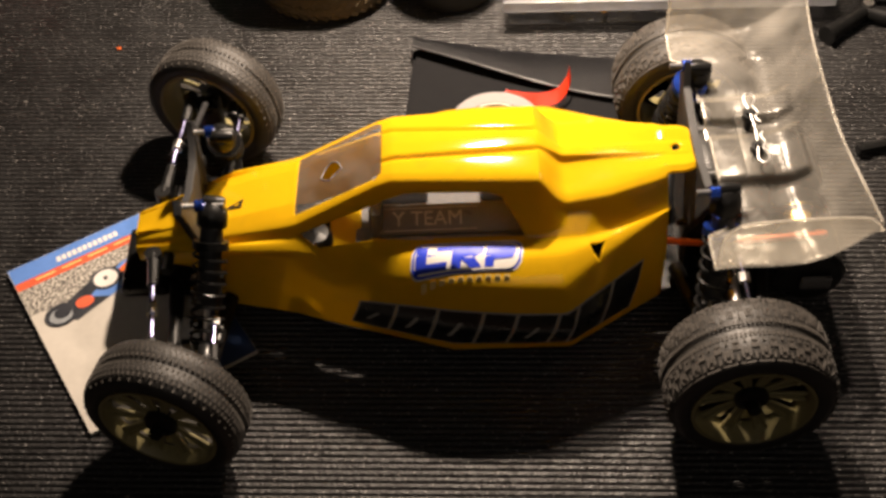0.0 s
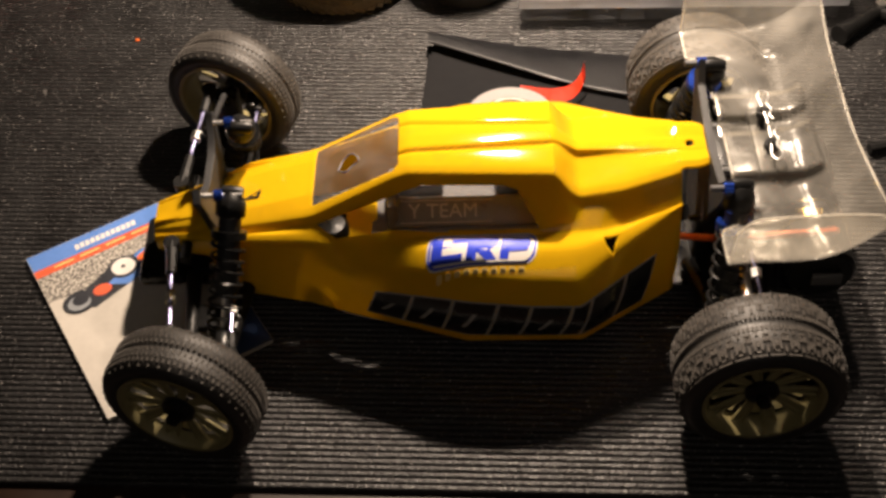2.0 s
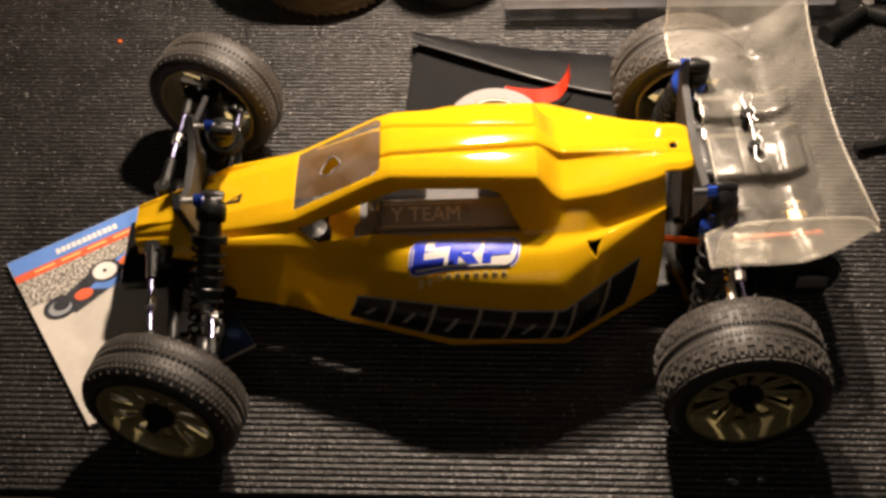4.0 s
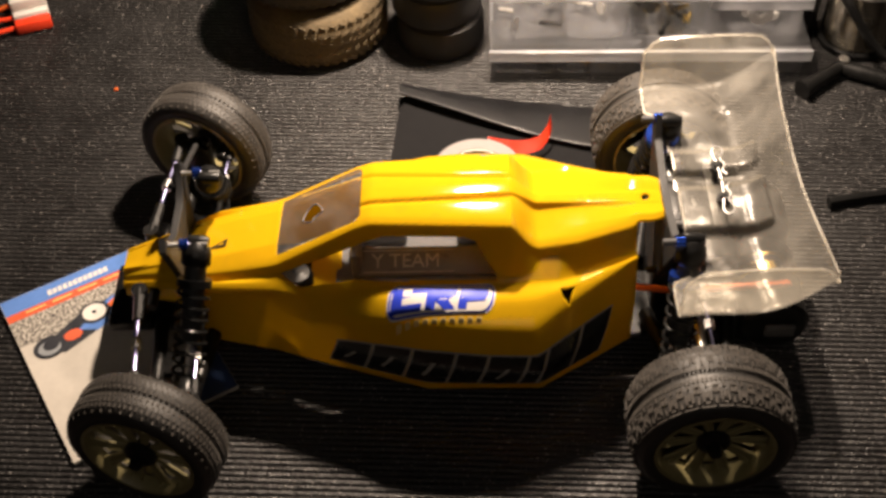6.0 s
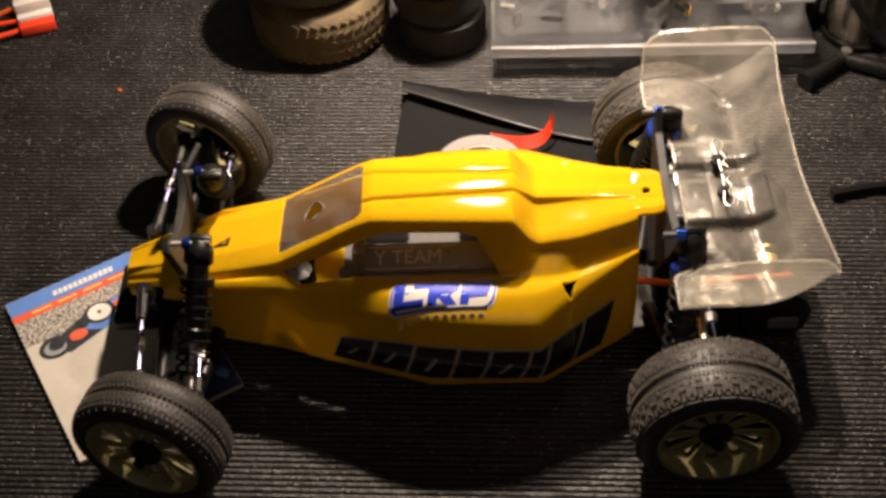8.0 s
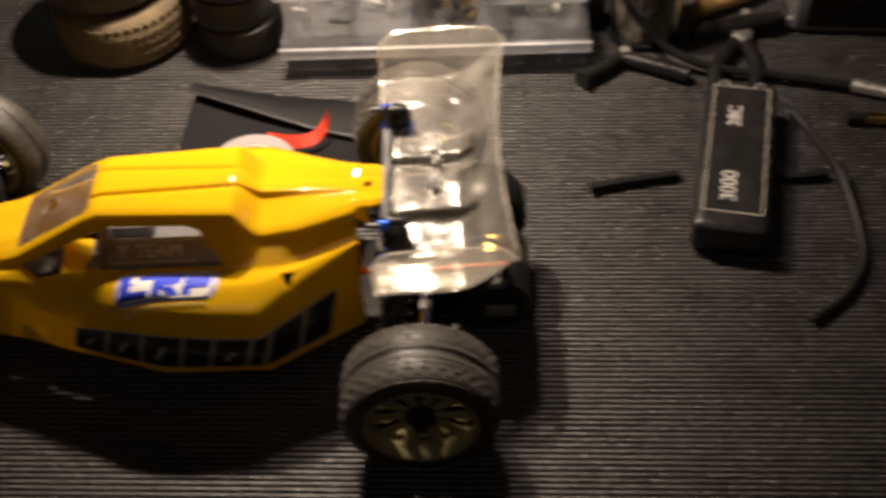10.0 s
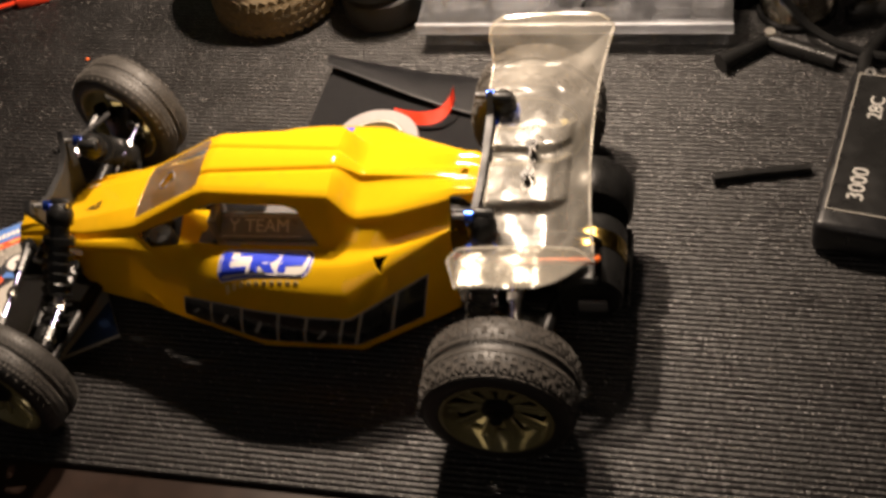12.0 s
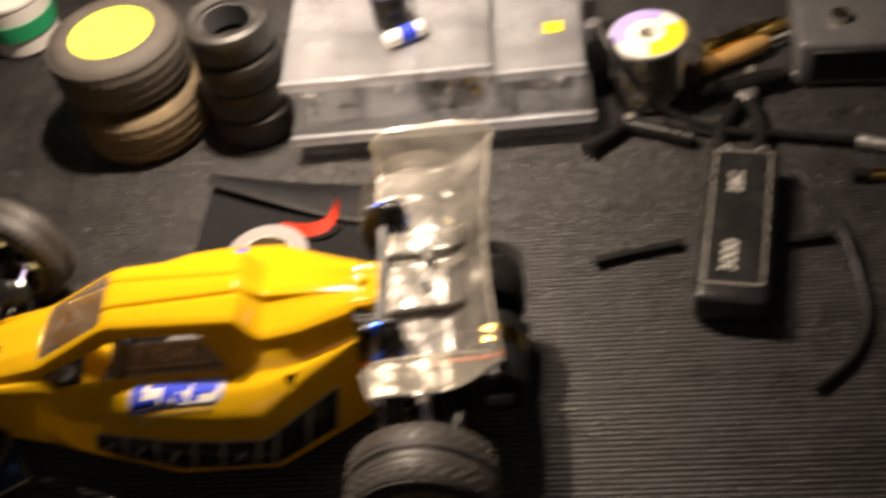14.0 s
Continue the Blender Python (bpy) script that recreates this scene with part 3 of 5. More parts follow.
# small dark emblem on the bonnet
decal([(-0.1185, -0.0060), (-0.1080, -0.0010), (-0.1090, -0.0068)], "emblem", BLACK_INK, "z", 0.0004)
decal([(-0.1135, -0.0050), (-0.1103, -0.0034), (-0.1106, -0.0053)], "emblem_core", YELLOW, "z", 0.0006)
decal(rounded_rect(0.008, 0.006, 0.002, 4, 0.035, 0.0545), "blue_badge", BLUE_INK, "z", 0.0004)


# -- wheels --
def tread_bars(r, w, rows, around, seed, size, proud):
    """Raised tread bars and dimples on a tyre, joined."""
    rnd = random.Random(seed)
    bm = bmesh.new()
    for j, (off, length, width, shift) in enumerate(rows):
        for k in range(around):
            a = 2 * math.pi * (k + shift) / around
            crown = r - float(np.interp(abs(off) / (w / 2), (0.0, 0.3, 0.62, 0.88, 0.97), (0.0014, 0.0008, 0.0016, 0.0032, 0.0055))) + proud - size / 2
            m = Matrix.Rotation(-a, 4, "Y") @ Matrix.Translation((0, off, crown)) @ Matrix.Diagonal((width, length, size, 1))
            v = bmesh.ops.create_cube(bm, size=1, matrix=m)["verts"]
            top = max(v, key=lambda q: q.co.length)
            for q in v:
                if abs(q.co.length - top.co.length) < 0.0006:
                    q.co += Vector((rnd.uniform(-1, 1), rnd.uniform(-1, 1), 0)) * 0.00012
    return bm


def tyre_profile(r, w, rim):
    h = w / 2
    prof = [(rim, -h * 0.86), (rim + 0.0015, -h * 0.97), (rim + (r - rim) * 0.45, -h), (r - 0.0055, -h * 0.97), (r - 0.0032, -h * 0.88), (r - 0.0016, -h * 0.62), (r - 0.0008, -h * 0.3), (r - 0.0022, -0.0006)]
    return prof + [(a, -b) for a, b in reversed(prof)]


def rim_web(rim, y):
    """Thin dish behind the spokes, with one small opening between each pair of spokes."""
    bm = bmesh.new()
    radii = (0.0080, rim * 0.48, rim * 0.84, rim - 0.0022)
    turns = [radians(36 * k + d) for k in range(10) for d in (0, 9, 15, 21, 27)]
    rings = [[bm.verts.new((q * math.cos(a), y, q * math.sin(a))) for a in turns] for q in radii]
    n = len(turns)
    for j in range(3):
        for k in range(n):
            if not (j == 1 and k % 5 in (1, 2, 3)):
                bm.faces.new((rings[j][k], rings[j][(k + 1) % n], rings[j + 1][(k + 1) % n], rings[j + 1][k]))
    bmesh.ops.solidify(bm, geom=bm.faces[:], thickness=0.0012)
    return bm


def wheel(at, r, w, rim, steer, side, rows, around, holder, proud):
    """side: -1 shows its outer face to -y."""
    wh = new("wheel")
    wh.parent = holder
    wh.matrix_basis = pose(*at, 0, 0, steer)
    part("tyre", lathe(tyre_profile(r, w, rim), 72, "Y", closed=True), TYRE_WALL, wh, "dusty black rubber tyre")
    tr = part("tread", tread_bars(r, w, rows, around, 3, 0.0010, proud), TYRE, wh, "worn block tread", 0)
    tagged(tr, kind="stuff")
    h, s = w / 2, side
    barrel = [(rim + 0.0002, -h * 0.9), (rim + 0.0008, -h * 0.98), (rim - 0.001, -h * 0.98), (rim - 0.0025, -h * 0.8), (rim - 0.0025, h * 0.8), (rim - 0.001, h * 0.98), (rim + 0.0008, h * 0.98), (rim + 0.0002, h * 0.9)]
    rim_bm = lathe(barrel, 60, "Y", closed=True)
    for k in range(10):
        a = 2 * math.pi * k / 10
        for d in (-0.105, 0.105):
            ca, sa = math.cos(a + d), math.sin(a + d)
            cb, sb = math.cos(a + d * 1.6), math.sin(a + d * 1.6)
            bar = rod((ca * (rim - 0.002), s * h * 0.62, sa * (rim - 0.002)), (cb * 0.0075, s * h * 0.52, sb * 0.0075), 0.0011, 0.0009, 6)
            rim_bm = join(rim_bm, bar)
        web = box(rim - 0.009, 0.0012, 0.0042, ((rim + 0.006) / 2, 0, 0), 0.0003, 1)
        bmesh.ops.transform(web, matrix=Matrix.Translation((0, s * h * 0.53, 0)) @ Matrix.Rotation(-a, 4, "Y"), verts=web.verts)
        rim_bm = join(rim_bm, web)
    part("rim", rim_bm, RIM, wh, "cream yellow nylon rim with ten spokes")
    part("dish", rim_web(rim, s * h * 0.40), RIM_WEB, wh, "grey nylon dish with small openings")
    part("hub", lathe([(0.0002, 0.006), (0.006, 0.006), (0.0085, 0.004), (0.0085, -0.008), (0.0002, -0.008)], 24, "Y", (0, s * h * 0.48, 0)), BLACK_PLASTIC, wh)
    part("wheel_nut", lathe([(0.0002, 0.0025), (0.0032, 0.0025), (0.0038, 0.0012), (0.0038, -0.0025), (0.0002, -0.0025)], 6, "Y", (0, s * (h * 0.48 + 0.0085), 0)), BLACK_PLASTIC, wh, "black lock nut")
    return wh


def mirrored(rows):
    return rows + [(-off, length, width, shift) for off, length, width, shift in rows]


REAR_ROWS = mirrored([(0.0128, 0.0058, 0.0010, -0.19), (0.0128, 0.0058, 0.0010, 0.19), (0.0160, 0.0012, 0.0040, 0.0), (0.0122, 0.0036, 0.0013, 0.0), (0.0148, 0.0040, 0.0011, 0.5),
                      (0.0092, 0.0042, 0.0010, 0.36), (0.0092, 0.0042, 0.0010, 0.64), (0.0072, 0.0011, 0.0032, 0.5), (0.0100, 0.0026, 0.0011, 0.5), (0.0068, 0.0026, 0.0011, 0.0),
                      (0.0036, 0.0024, 0.0012, 0.12), (0.0036, 0.0024, 0.0012, 0.38), (0.0036, 0.0024, 0.0012, 0.62), (0.0036, 0.0024, 0.0012, 0.88), (0.0178, 0.0010, 0.0070, 0.0)])
FRONT_ROWS = mirrored([(0.0024, 0.0020, 0.0012, 0.0), (0.0024, 0.0020, 0.0012, 0.5), (0.0055, 0.0026, 0.0009, 0.25), (0.0055, 0.0026, 0.0009, 0.75), (0.0085, 0.0020, 0.0011, 0.0), (0.0085, 0.0020, 0.0011, 0.5), (0.0112, 0.0022, 0.0009, 0.25)])
for s in (-1, 1):
    wheel((0.143, s * 0.1055, 0.0430), 0.0425, 0.040, 0.0295, 0, s, REAR_ROWS, 30, buggy, 0.00045)
    wheel((-0.1415 if s < 0 else -0.1375, s * 0.1095, 0.0418), 0.0412, 0.028, 0.0295, -16 if s < 0 else -20, s, FRONT_ROWS, 44, buggy, 0.0002)


# -- chassis and running gear --
part("chassis_plate", plate([(-0.165, -0.018), (-0.165, 0.018), (-0.10, 0.029), (-0.078, 0.039), (-0.06, 0.047), (0.0, 0.064), (0.06, 0.066), (0.105, 0.032), (0.165, 0.024), (0.165, -0.024), (0.105, -0.032), (0.06, -0.066), (0.0, -0.064), (-0.06, -0.047), (-0.078, -0.039), (-0.10, -0.029)], 0.003, (0, 0, 0.018), bevel=0.0006), BLACK_PLASTIC, buggy)
part("front_bumper", box(0.026, 0.046, 0.008, (-0.168, 0, 0.024), 0.003), BLACK_PLASTIC, buggy)
part("front_gearcase", box(0.042, 0.026, 0.028, (-0.138, 0, 0.034), 0.003), BLACK_PLASTIC, buggy)
part("gearbox", box(0.045, 0.040, 0.052, (0.147, 0, 0.047), 0.005), BLACK_PLASTIC, buggy)
part("motor_guard", lathe([(0.002, -0.014), (0.022, -0.014), (0.024, -0.010), (0.024, 0.010), (0.022, 0.014), (0.002, 0.014)], 28, "Y", (0.182, 0.028, 0.046)), BLACK_PLASTIC, buggy, "round black plastic gear cover")
motor = part("motor", lathe([(0.003, -0.026), (0.017, -0.026), (0.018, -0.024), (0.018, 0.022), (0.016, 0.024), (0.003, 0.024)], 30, "Y", (0.186, -0.024, 0.046)), BLACK_PLASTIC, buggy, "dark motor can with gold label")
part("motor_label", lathe([(0.0182, -0.014), (0.0184, -0.014), (0.0184, -0.002), (0.0182, -0.002)], 30, "Y", (0.186, -0.024, 0.046), closed=True), BRASS, motor, "gold label band")
part("motor_endbell", box(0.016, 0.003, 0.008, (0.188, -0.0505, 0.046), 0.001), GREY_TOOL, motor, "grey metal end tab")
part("rear_bumper", box(0.016, 0.055, 0.01, (0.198, -0.008, 0.026), 0.003), BLACK_PLASTIC, buggy)
part("motor_wire", tube([(0.19, -0.03, 0.062), (0.188, -0.042, 0.074), (0.165, -0.046, 0.078), (0.135, -0.036, 0.064), (0.105, -0.02, 0.05)], 0.0019), ORANGE, buggy, "orange motor wire")
part("motor_wire", tube([(0.19, -0.02, 0.064), (0.18, -0.03, 0.082), (0.15, -0.032, 0.082), (0.12, -0.018, 0.06)], 0.0019), WIRE_BLACK, buggy)


def tower(x, half, top, low, thick, name, lean, label):
    outline = [(-half, top), (-half + 0.006, top + 0.005), (-half + 0.014, top - 0.006), (-0.010, top - 0.010), (0.010, top - 0.010), (half - 0.014, top - 0.006), (half - 0.006, top + 0.005), (half, top),
               (half - 0.004, top - 0.010), (0.020, low + 0.012), (0.016, low), (-0.016, low), (-0.020, low + 0.012), (-half + 0.004, top - 0.010)]
    m = Matrix.Translation((x, 0, 0)) @ Matrix.Rotation(radians(lean), 4, "Y") @ Matrix(((0, 0, 1, 0), (1, 0, 0, 0), (0, 1, 0, 0), (0, 0, 0, 1)))
    return part(name, plate(outline, thick, turn=m, bevel=0.0005), GRAPHITE, buggy, label)


tower(-0.130, 0.034, 0.098, 0.045, 0.004, "front_shock_tower", -4, "dark graphite plate")
tower(0.122, 0.050, 0.112, 0.045, 0.004, "rear_shock_tower", 2, "dark graphite plate")


def shock(top, low, spring_r, holder, ring=None):
    top, low = Vector(top), Vector(low)
    d = (low - top).normalized()
    L = (low - top).length
    ob = new("shock_absorber")
    ob.parent = holder
    q = Vector((0, 0, -1)).rotation_difference(d).to_matrix().to_4x4()
    ob.matrix_basis = Matrix.Translation(top) @ q
    part("cap", lathe([(0.0002, 0.005), (0.0045, 0.0045), (0.0068, 0.002), (0.0078, -0.001), (0.0078, -0.007), (0.0070, -0.008), (0.0002, -0.008)], 28), BLACK_PLASTIC, ob, "ribbed black shock cap")
    part("eyelet", lathe([(0.0002, -0.005), (0.0032, -0.005), (0.0036, -0.003), (0.0036, 0.004), (0.0030, 0.006), (0.0002, 0.006)], 16, "X", (0, 0, 0.0045)), BLACK_PLASTIC, ob)
    part("body_tube", lathe([(0.0002, -0.008), (0.0058, -0.008), (0.0058, -L * 0.6), (0.0048, -L * 0.63), (0.0002, -L * 0.63)], 24), GRAPHITE, ob)
    part("collar", lathe([(0.0058, -0.015), (0.0092, -0.015), (0.0092, -0.019), (0.0058, -0.019)], 28, closed=True), ring or BLUE_ALU, ob, "threaded collar")
    part("shaft", rod((0, 0, -L * 0.6), (0, 0, -L * 0.93), 0.0016), STEEL, ob)
    part("end_cup", lathe([(0.0002, -L * 0.88), (0.0080, -L * 0.885), (0.0080, -L * 0.92), (0.0040, -L * 0.94), (0.0035, -L), (0.0002, -L)], 24), BLACK_PLASTIC, ob)
    turns = 8
    coil = [(spring_r * math.cos(2 * math.pi * k / 14), spring_r * math.sin(2 * math.pi * k / 14), -0.019 - (L * 0.885 - 0.019) * k / (14 * turns)) for k in range(14 * turns + 1)]
    part("spring", tube(coil, 0.0010, 6, rounded=False), BLACK_PLASTIC, ob, "dark coil spring")
    return ob


for s in (-1, 1):
    shock((-0.119, s * 0.0265, 0.092), (-0.128, s * 0.075, 0.034), 0.0082, buggy, BLACK_PLASTIC)
    shock((0.134, s * 0.0455, 0.108), (0.128, s * 0.080, 0.032), 0.0082, buggy)
    part("shock_bolt", rod((-0.134, s * 0.0265, 0.0965), (-0.1125, s * 0.0265, 0.0965), 0.0014), STEEL, buggy)
    part("shock_spacer", rod((-0.127, s * 0.0265, 0.0965), (-0.1225, s * 0.0265, 0.0965), 0.0032), BLUE_ALU, buggy, "blue anodised spacer")
    part("shock_bolt", rod((0.119, s * 0.0455, 0.1125), (0.1395, s * 0.0455, 0.1125), 0.0017), GREY_TOOL, buggy)
    part("shock_spacer", rod((0.1255, s * 0.0455, 0.1125), (0.1300, s * 0.0455, 0.1125), 0.0034), BLUE_ALU, buggy, "blue anodised spacer")
    # arms
    for nm, x0, x1, xe in (("front_arm", -0.150, -0.118, -0.136), ("rear_arm", 0.122, 0.168, 0.146)):
        arm = join(rod((x0, s * 0.020, 0.026), (xe - 0.008, s * 0.092, 0.030), 0.0042, 0.0036), rod((x1, s * 0.020, 0.026), (xe + 0.008, s * 0.092, 0.030), 0.0042, 0.0036),
                   box(abs(x1 - x0) * 0.62, 0.016, 0.005, ((x0 + x1) / 2, s * 0.052, 0.028), 0.0015), box(0.02, 0.012, 0.008, (xe, s * 0.090, 0.030), 0.002))
        part(nm, arm, BLACK_PLASTIC, buggy)
    carrier = join(box(0.014, 0.014, 0.03, (-0.139, s * 0.094, 0.042), 0.003), rod((-0.139, s * 0.09, 0.042), (-0.139, s * 0.108, 0.042), 0.005), box(0.006, 0.012, 0.006, (-0.124, s * 0.088, 0.054), 0.0015))
    part("steering_block", carrier, BLACK_PLASTIC, buggy)
    part("rear_hub_carrier", join(box(0.018, 0.014, 0.032, (0.144, s * 0.086, 0.042), 0.003), rod((0.144, s * 0.088, 0.043), (0.144, s * 0.105, 0.043), 0.006)), BLACK_PLASTIC, buggy)
    part("drive_shaft", rod((0.147, s * 0.020, 0.047), (0.144, s * 0.088, 0.043), 0.003), STEEL, buggy)
    # turnbuckles with their rod ends
    for a, b in (((-0.157, s * 0.022, 0.054), (-0.149, s * 0.096, 0.056)), ((-0.123, s * 0.036, 0.051), (-0.119, s * 0.096, 0.053)), ((0.145, s * 0.030, 0.070), (0.148, s * 0.090, 0.058))):
        a, b = Vector(a), Vector(b)
        tb = new("turnbuckle")
        tb.parent = buggy
        part("threaded_rod", rod(a, b, 0.0016), TITAN, tb, "blue-tinted steel rod")
        part("wrench_flat", rod(a.lerp(b, 0.46), a.lerp(b, 0.54), 0.0030, seg=6), STEEL, tb)
        part("rod_end", join(rod(a, a.lerp(b, 0.28), 0.0034, 0.0028, 8), rod(a + Vector((0, 0, -0.003)), a + Vector((0, 0, 0.003)), 0.0044)), BLACK_PLASTIC, tb, "grey plastic ball cup")
        part("rod_end", join(rod(a.lerp(b, 0.76), b, 0.0028, 0.0034, 8), rod(b + Vector((0, 0, -0.003)), b + Vector((0, 0, 0.003)), 0.0044)), BLACK_PLASTIC, tb, "grey plastic ball cup")
part("tie_link", tube([(-0.139, 0.020, 0.093), (-0.138, 0.045, 0.080), (-0.139, 0.088, 0.060)], 0.0017), GRAPHITE, buggy)
part("front_brace", rod((-0.150, -0.030, 0.050), (-0.150, 0.030, 0.050), 0.003), BLACK_PLASTIC, buggy)

# -- inside the shell --
LETTER_GREY = mat("worn_grey_plastic", (0.42, 0.41, 0.39), 0.4, vary=0.2, scale=120)
STRAP = mat("satin_grey_plastic", (0.135, 0.135, 0.140), 0.36, vary=0.2, scale=120, bump=0.2, bump_scale=900)
part("battery_pack", box(0.092, 0.046, 0.026, (0.006, 0.004, 0.036), 0.006, 3), GREY_PACK, buggy, "grey shrink-wrapped battery pack")
lean = Matrix.Rotation(radians(34), 4, "X")
strap = part("battery_strap", join(box(0.088, 0.0170, 0.006, (0.006, -0.0045, 0.0550), 0.002, turn=lean), box(0.006, 0.030, 0.034, (-0.0385, 0.004, 0.050), 0.002), box(0.016, 0.016, 0.008, (0.006, -0.016, 0.041), 0.002), box(0.014, 0.03, 0.014, (0.048, 0.0, 0.048), 0.003),
                                   box(0.026, 0.012, 0.010, (-0.024, 0.013, 0.0590), 0.003), box(0.030, 0.012, 0.010, (0.032, 0.013, 0.0590), 0.003)), STRAP, buggy, "dark grey moulded battery strap")
ty, tz = -0.0045 - 0.0031 * math.sin(radians(34)), 0.0550 + 0.0031 * math.cos(radians(34))
letters("Y TEAM", 0.0110, LETTER_GREY, strap, pose(-0.0115, ty, tz, 34), "raised_letters", 0.0005, "raised grey letters")
for k in (-1, 1):
    part("letter_frame", box(0.050, 0.0006, 0.0006, (-0.0100, -0.0045 - 0.0030 * math.sin(radians(34)) + k * 0.0060 * math.cos(radians(34)), 0.0550 + 0.0030 * math.cos(radians(34)) + k * 0.0060 * math.sin(radians(34))), 0.0002, 1), LETTER_GREY, strap)
GREY_TEXTURED = mat("grey_textured", (0.13, 0.13, 0.135), 0.8, vary=0.35, scale=300, bump=0.6, bump_scale=900)
# Added plate, in place of the grey mat visible through the far window.
part("mat_stand_in", plate([(-0.034, -0.010), (0.044, -0.010), (0.020, 0.026), (-0.008, 0.026)], 0.003, (0.0, 0.006, 0.0530), Matrix.Rotation(radians(8), 4, "X"), 0.001), GREY_TEXTURED, buggy, "grey textured plate standing in for the mat beyond")
part("inner_bulkhead", box(0.017, 0.036, 0.003, (-0.056, -0.008, 0.0480), 0.001, turn=Matrix.Rotation(radians(18), 4, "X")), YELLOW, body, "yellow inner cockpit panel")
part("grey_side_tray", box(0.010, 0.040, 0.003, (-0.0455, -0.008, 0.0490), 0.001), GREY_TEXTURED, buggy, "pale grey tray edge")
part("side_tray", box(0.070, 0.014, 0.003, (0.010, -0.029, 0.0400), 0.001), GREY_TEXTURED, buggy, "pale grey chassis tray")
part("receiver", box(0.030, 0.016, 0.014, (-0.02, 0.033, 0.036), 0.002), BLACK_PLASTIC, buggy)
part("speed_controller", box(0.032, 0.026, 0.020, (0.066, -0.006, 0.040), 0.002), BLACK_PLASTIC, buggy)
part("servo", box(0.020, 0.036, 0.026, (-0.082, 0.0, 0.035), 0.002), BLACK_PLASTIC, buggy)
part("servo_saver", lathe([(0.0002, 0.004), (0.007, 0.003), (0.009, 0.0), (0.009, -0.005), (0.0002, -0.005)], 24, "Z", (-0.071, -0.016, 0.058)), BLACK_PLASTIC, buggy)
part("power_wire", tube([(0.02, -0.026, 0.046), (0.032, -0.030, 0.052), (0.05, -0.022, 0.046)], 0.0018), ORANGE, buggy, "orange power wire")
part("power_wire", tube([(0.014, 0.022, 0.05), (0.03, 0.028, 0.056), (0.052, 0.016, 0.05)], 0.0018), WIRE_BLACK, buggy)


# -- wing --
def wing_sheet():
    """Moulded clear wing: a tray with side dams, a raised middle and a kicked-up trailing edge."""
    bm = bmesh.new()
    xs = [0.1235 + 0.0715 * k / 44 for k in range(45)]
    ys = [-0.0825 + 0.165 * k / 120 for k in range(121)]

    def top(x, y):
        t = (x - 0.1235) / 0.0715
        z = 0.1015 + 0.004 * t + 0.024 * max(0.0, (t - 0.55) / 0.45) ** 2
        # two raised ribs with a channel between them, closed off before the kick-up
        back = min(1.0, max(0.0, (0.80 - t) / 0.05))
        for lo, hi in ((-0.0340, 0.0010), (0.0085, 0.0285)):
            e = min(1.0, max(0.0, (y - lo) / 0.0030), max(0.0, (hi - y) / 0.0030))
            z += 0.0052 * e * e * (3 - 2 * e) * back
        z += 0.0004 * math.sin(x * 160 + y * 60) + 0.0004 * math.sin(y * 90 - x * 60)
        return z

    rows = []
    for x in xs:
        row = []
        t = (x - 0.1235) / 0.0715
        zb, zt = top(x, 0.0825) - 0.003, 0.134 + 0.003 * math.sin(t * 2.6)
        for k in range(7):
            row.append(bm.verts.new((x, -0.0845 - 0.0015 * (6 - k) / 6, zt + (zb + 0.004 - zt) * k / 6)))
        sweep = 0.010 * t
        for y in ys:
            bow = sweep * (1 - (y / 0.0825) ** 2) * -0.6
            e = min(1.0, max(0.0, (0.064 - abs(y)) / 0.006))
            front = 0.0095 * e * e * (3 - 2 * e)
            row.append(bm.verts.new((x + bow + front * (1 - t), y, top(x, y))))
        for k in range(7):
            row.append(bm.verts.new((x, 0.0845 + 0.0015 * k / 6, zb + 0.004 + (zt - zb - 0.004) * k / 6)))
        rows.append(row)
    for a, b in zip(rows, rows[1:]):
        for k in range(len(a) - 1):
            bm.faces.new((a[k], b[k], b[k + 1], a[k + 1]))
    # round the dams' front corners
    for v in bm.verts:
        if abs(v.co.y) > 0.084 and v.co.z > 0.118:
            d = max(0.0, 0.010 - (v.co.x - 0.1235)) / 0.010
            v.co.z -= 0.010 * d * d * (v.co.z - 0.118) / 0.018
            d = max(0.0, 0.010 - (0.195 - v.co.x)) / 0.010
            v.co.z -= 0.008 * d * d * (v.co.z - 0.118) / 0.018
    return bm, [[v.co.copy() for v in row] for row in rows]


wing_bm, wing_rows = wing_sheet()
wing = part("wing", wing_bm, WING_CLEAR, buggy, "scuffed clear plastic wing with side dams", 50)
ws = wing.modifiers.new("thickness", "SOLIDIFY")
ws.thickness, ws.offset = 0.0009, 0
wing.visible_shadow = False
for pts in ([r[0] for r in wing_rows], [r[-1] for r in wing_rows], wing_rows[0], wing_rows[-1]):
    part("cut_edge", tube(pts, 0.0007, 6, rounded=False), LIP_EDGE, wing, "pale cut plastic edge").visible_shadow = False
part("wing_mount", join(box(0.050, 0.006, 0.012, (0.150, 0.014, 0.092), 0.002), box(0.050, 0.006, 0.012, (0.150, -0.018, 0.092), 0.002), box(0.018, 0.046, 0.006, (0.158, -0.002, 0.0985), 0.002), box(0.012, 0.04, 0.03, (0.134, -0.002, 0.082), 0.002)), BLACK_PLASTIC, buggy)
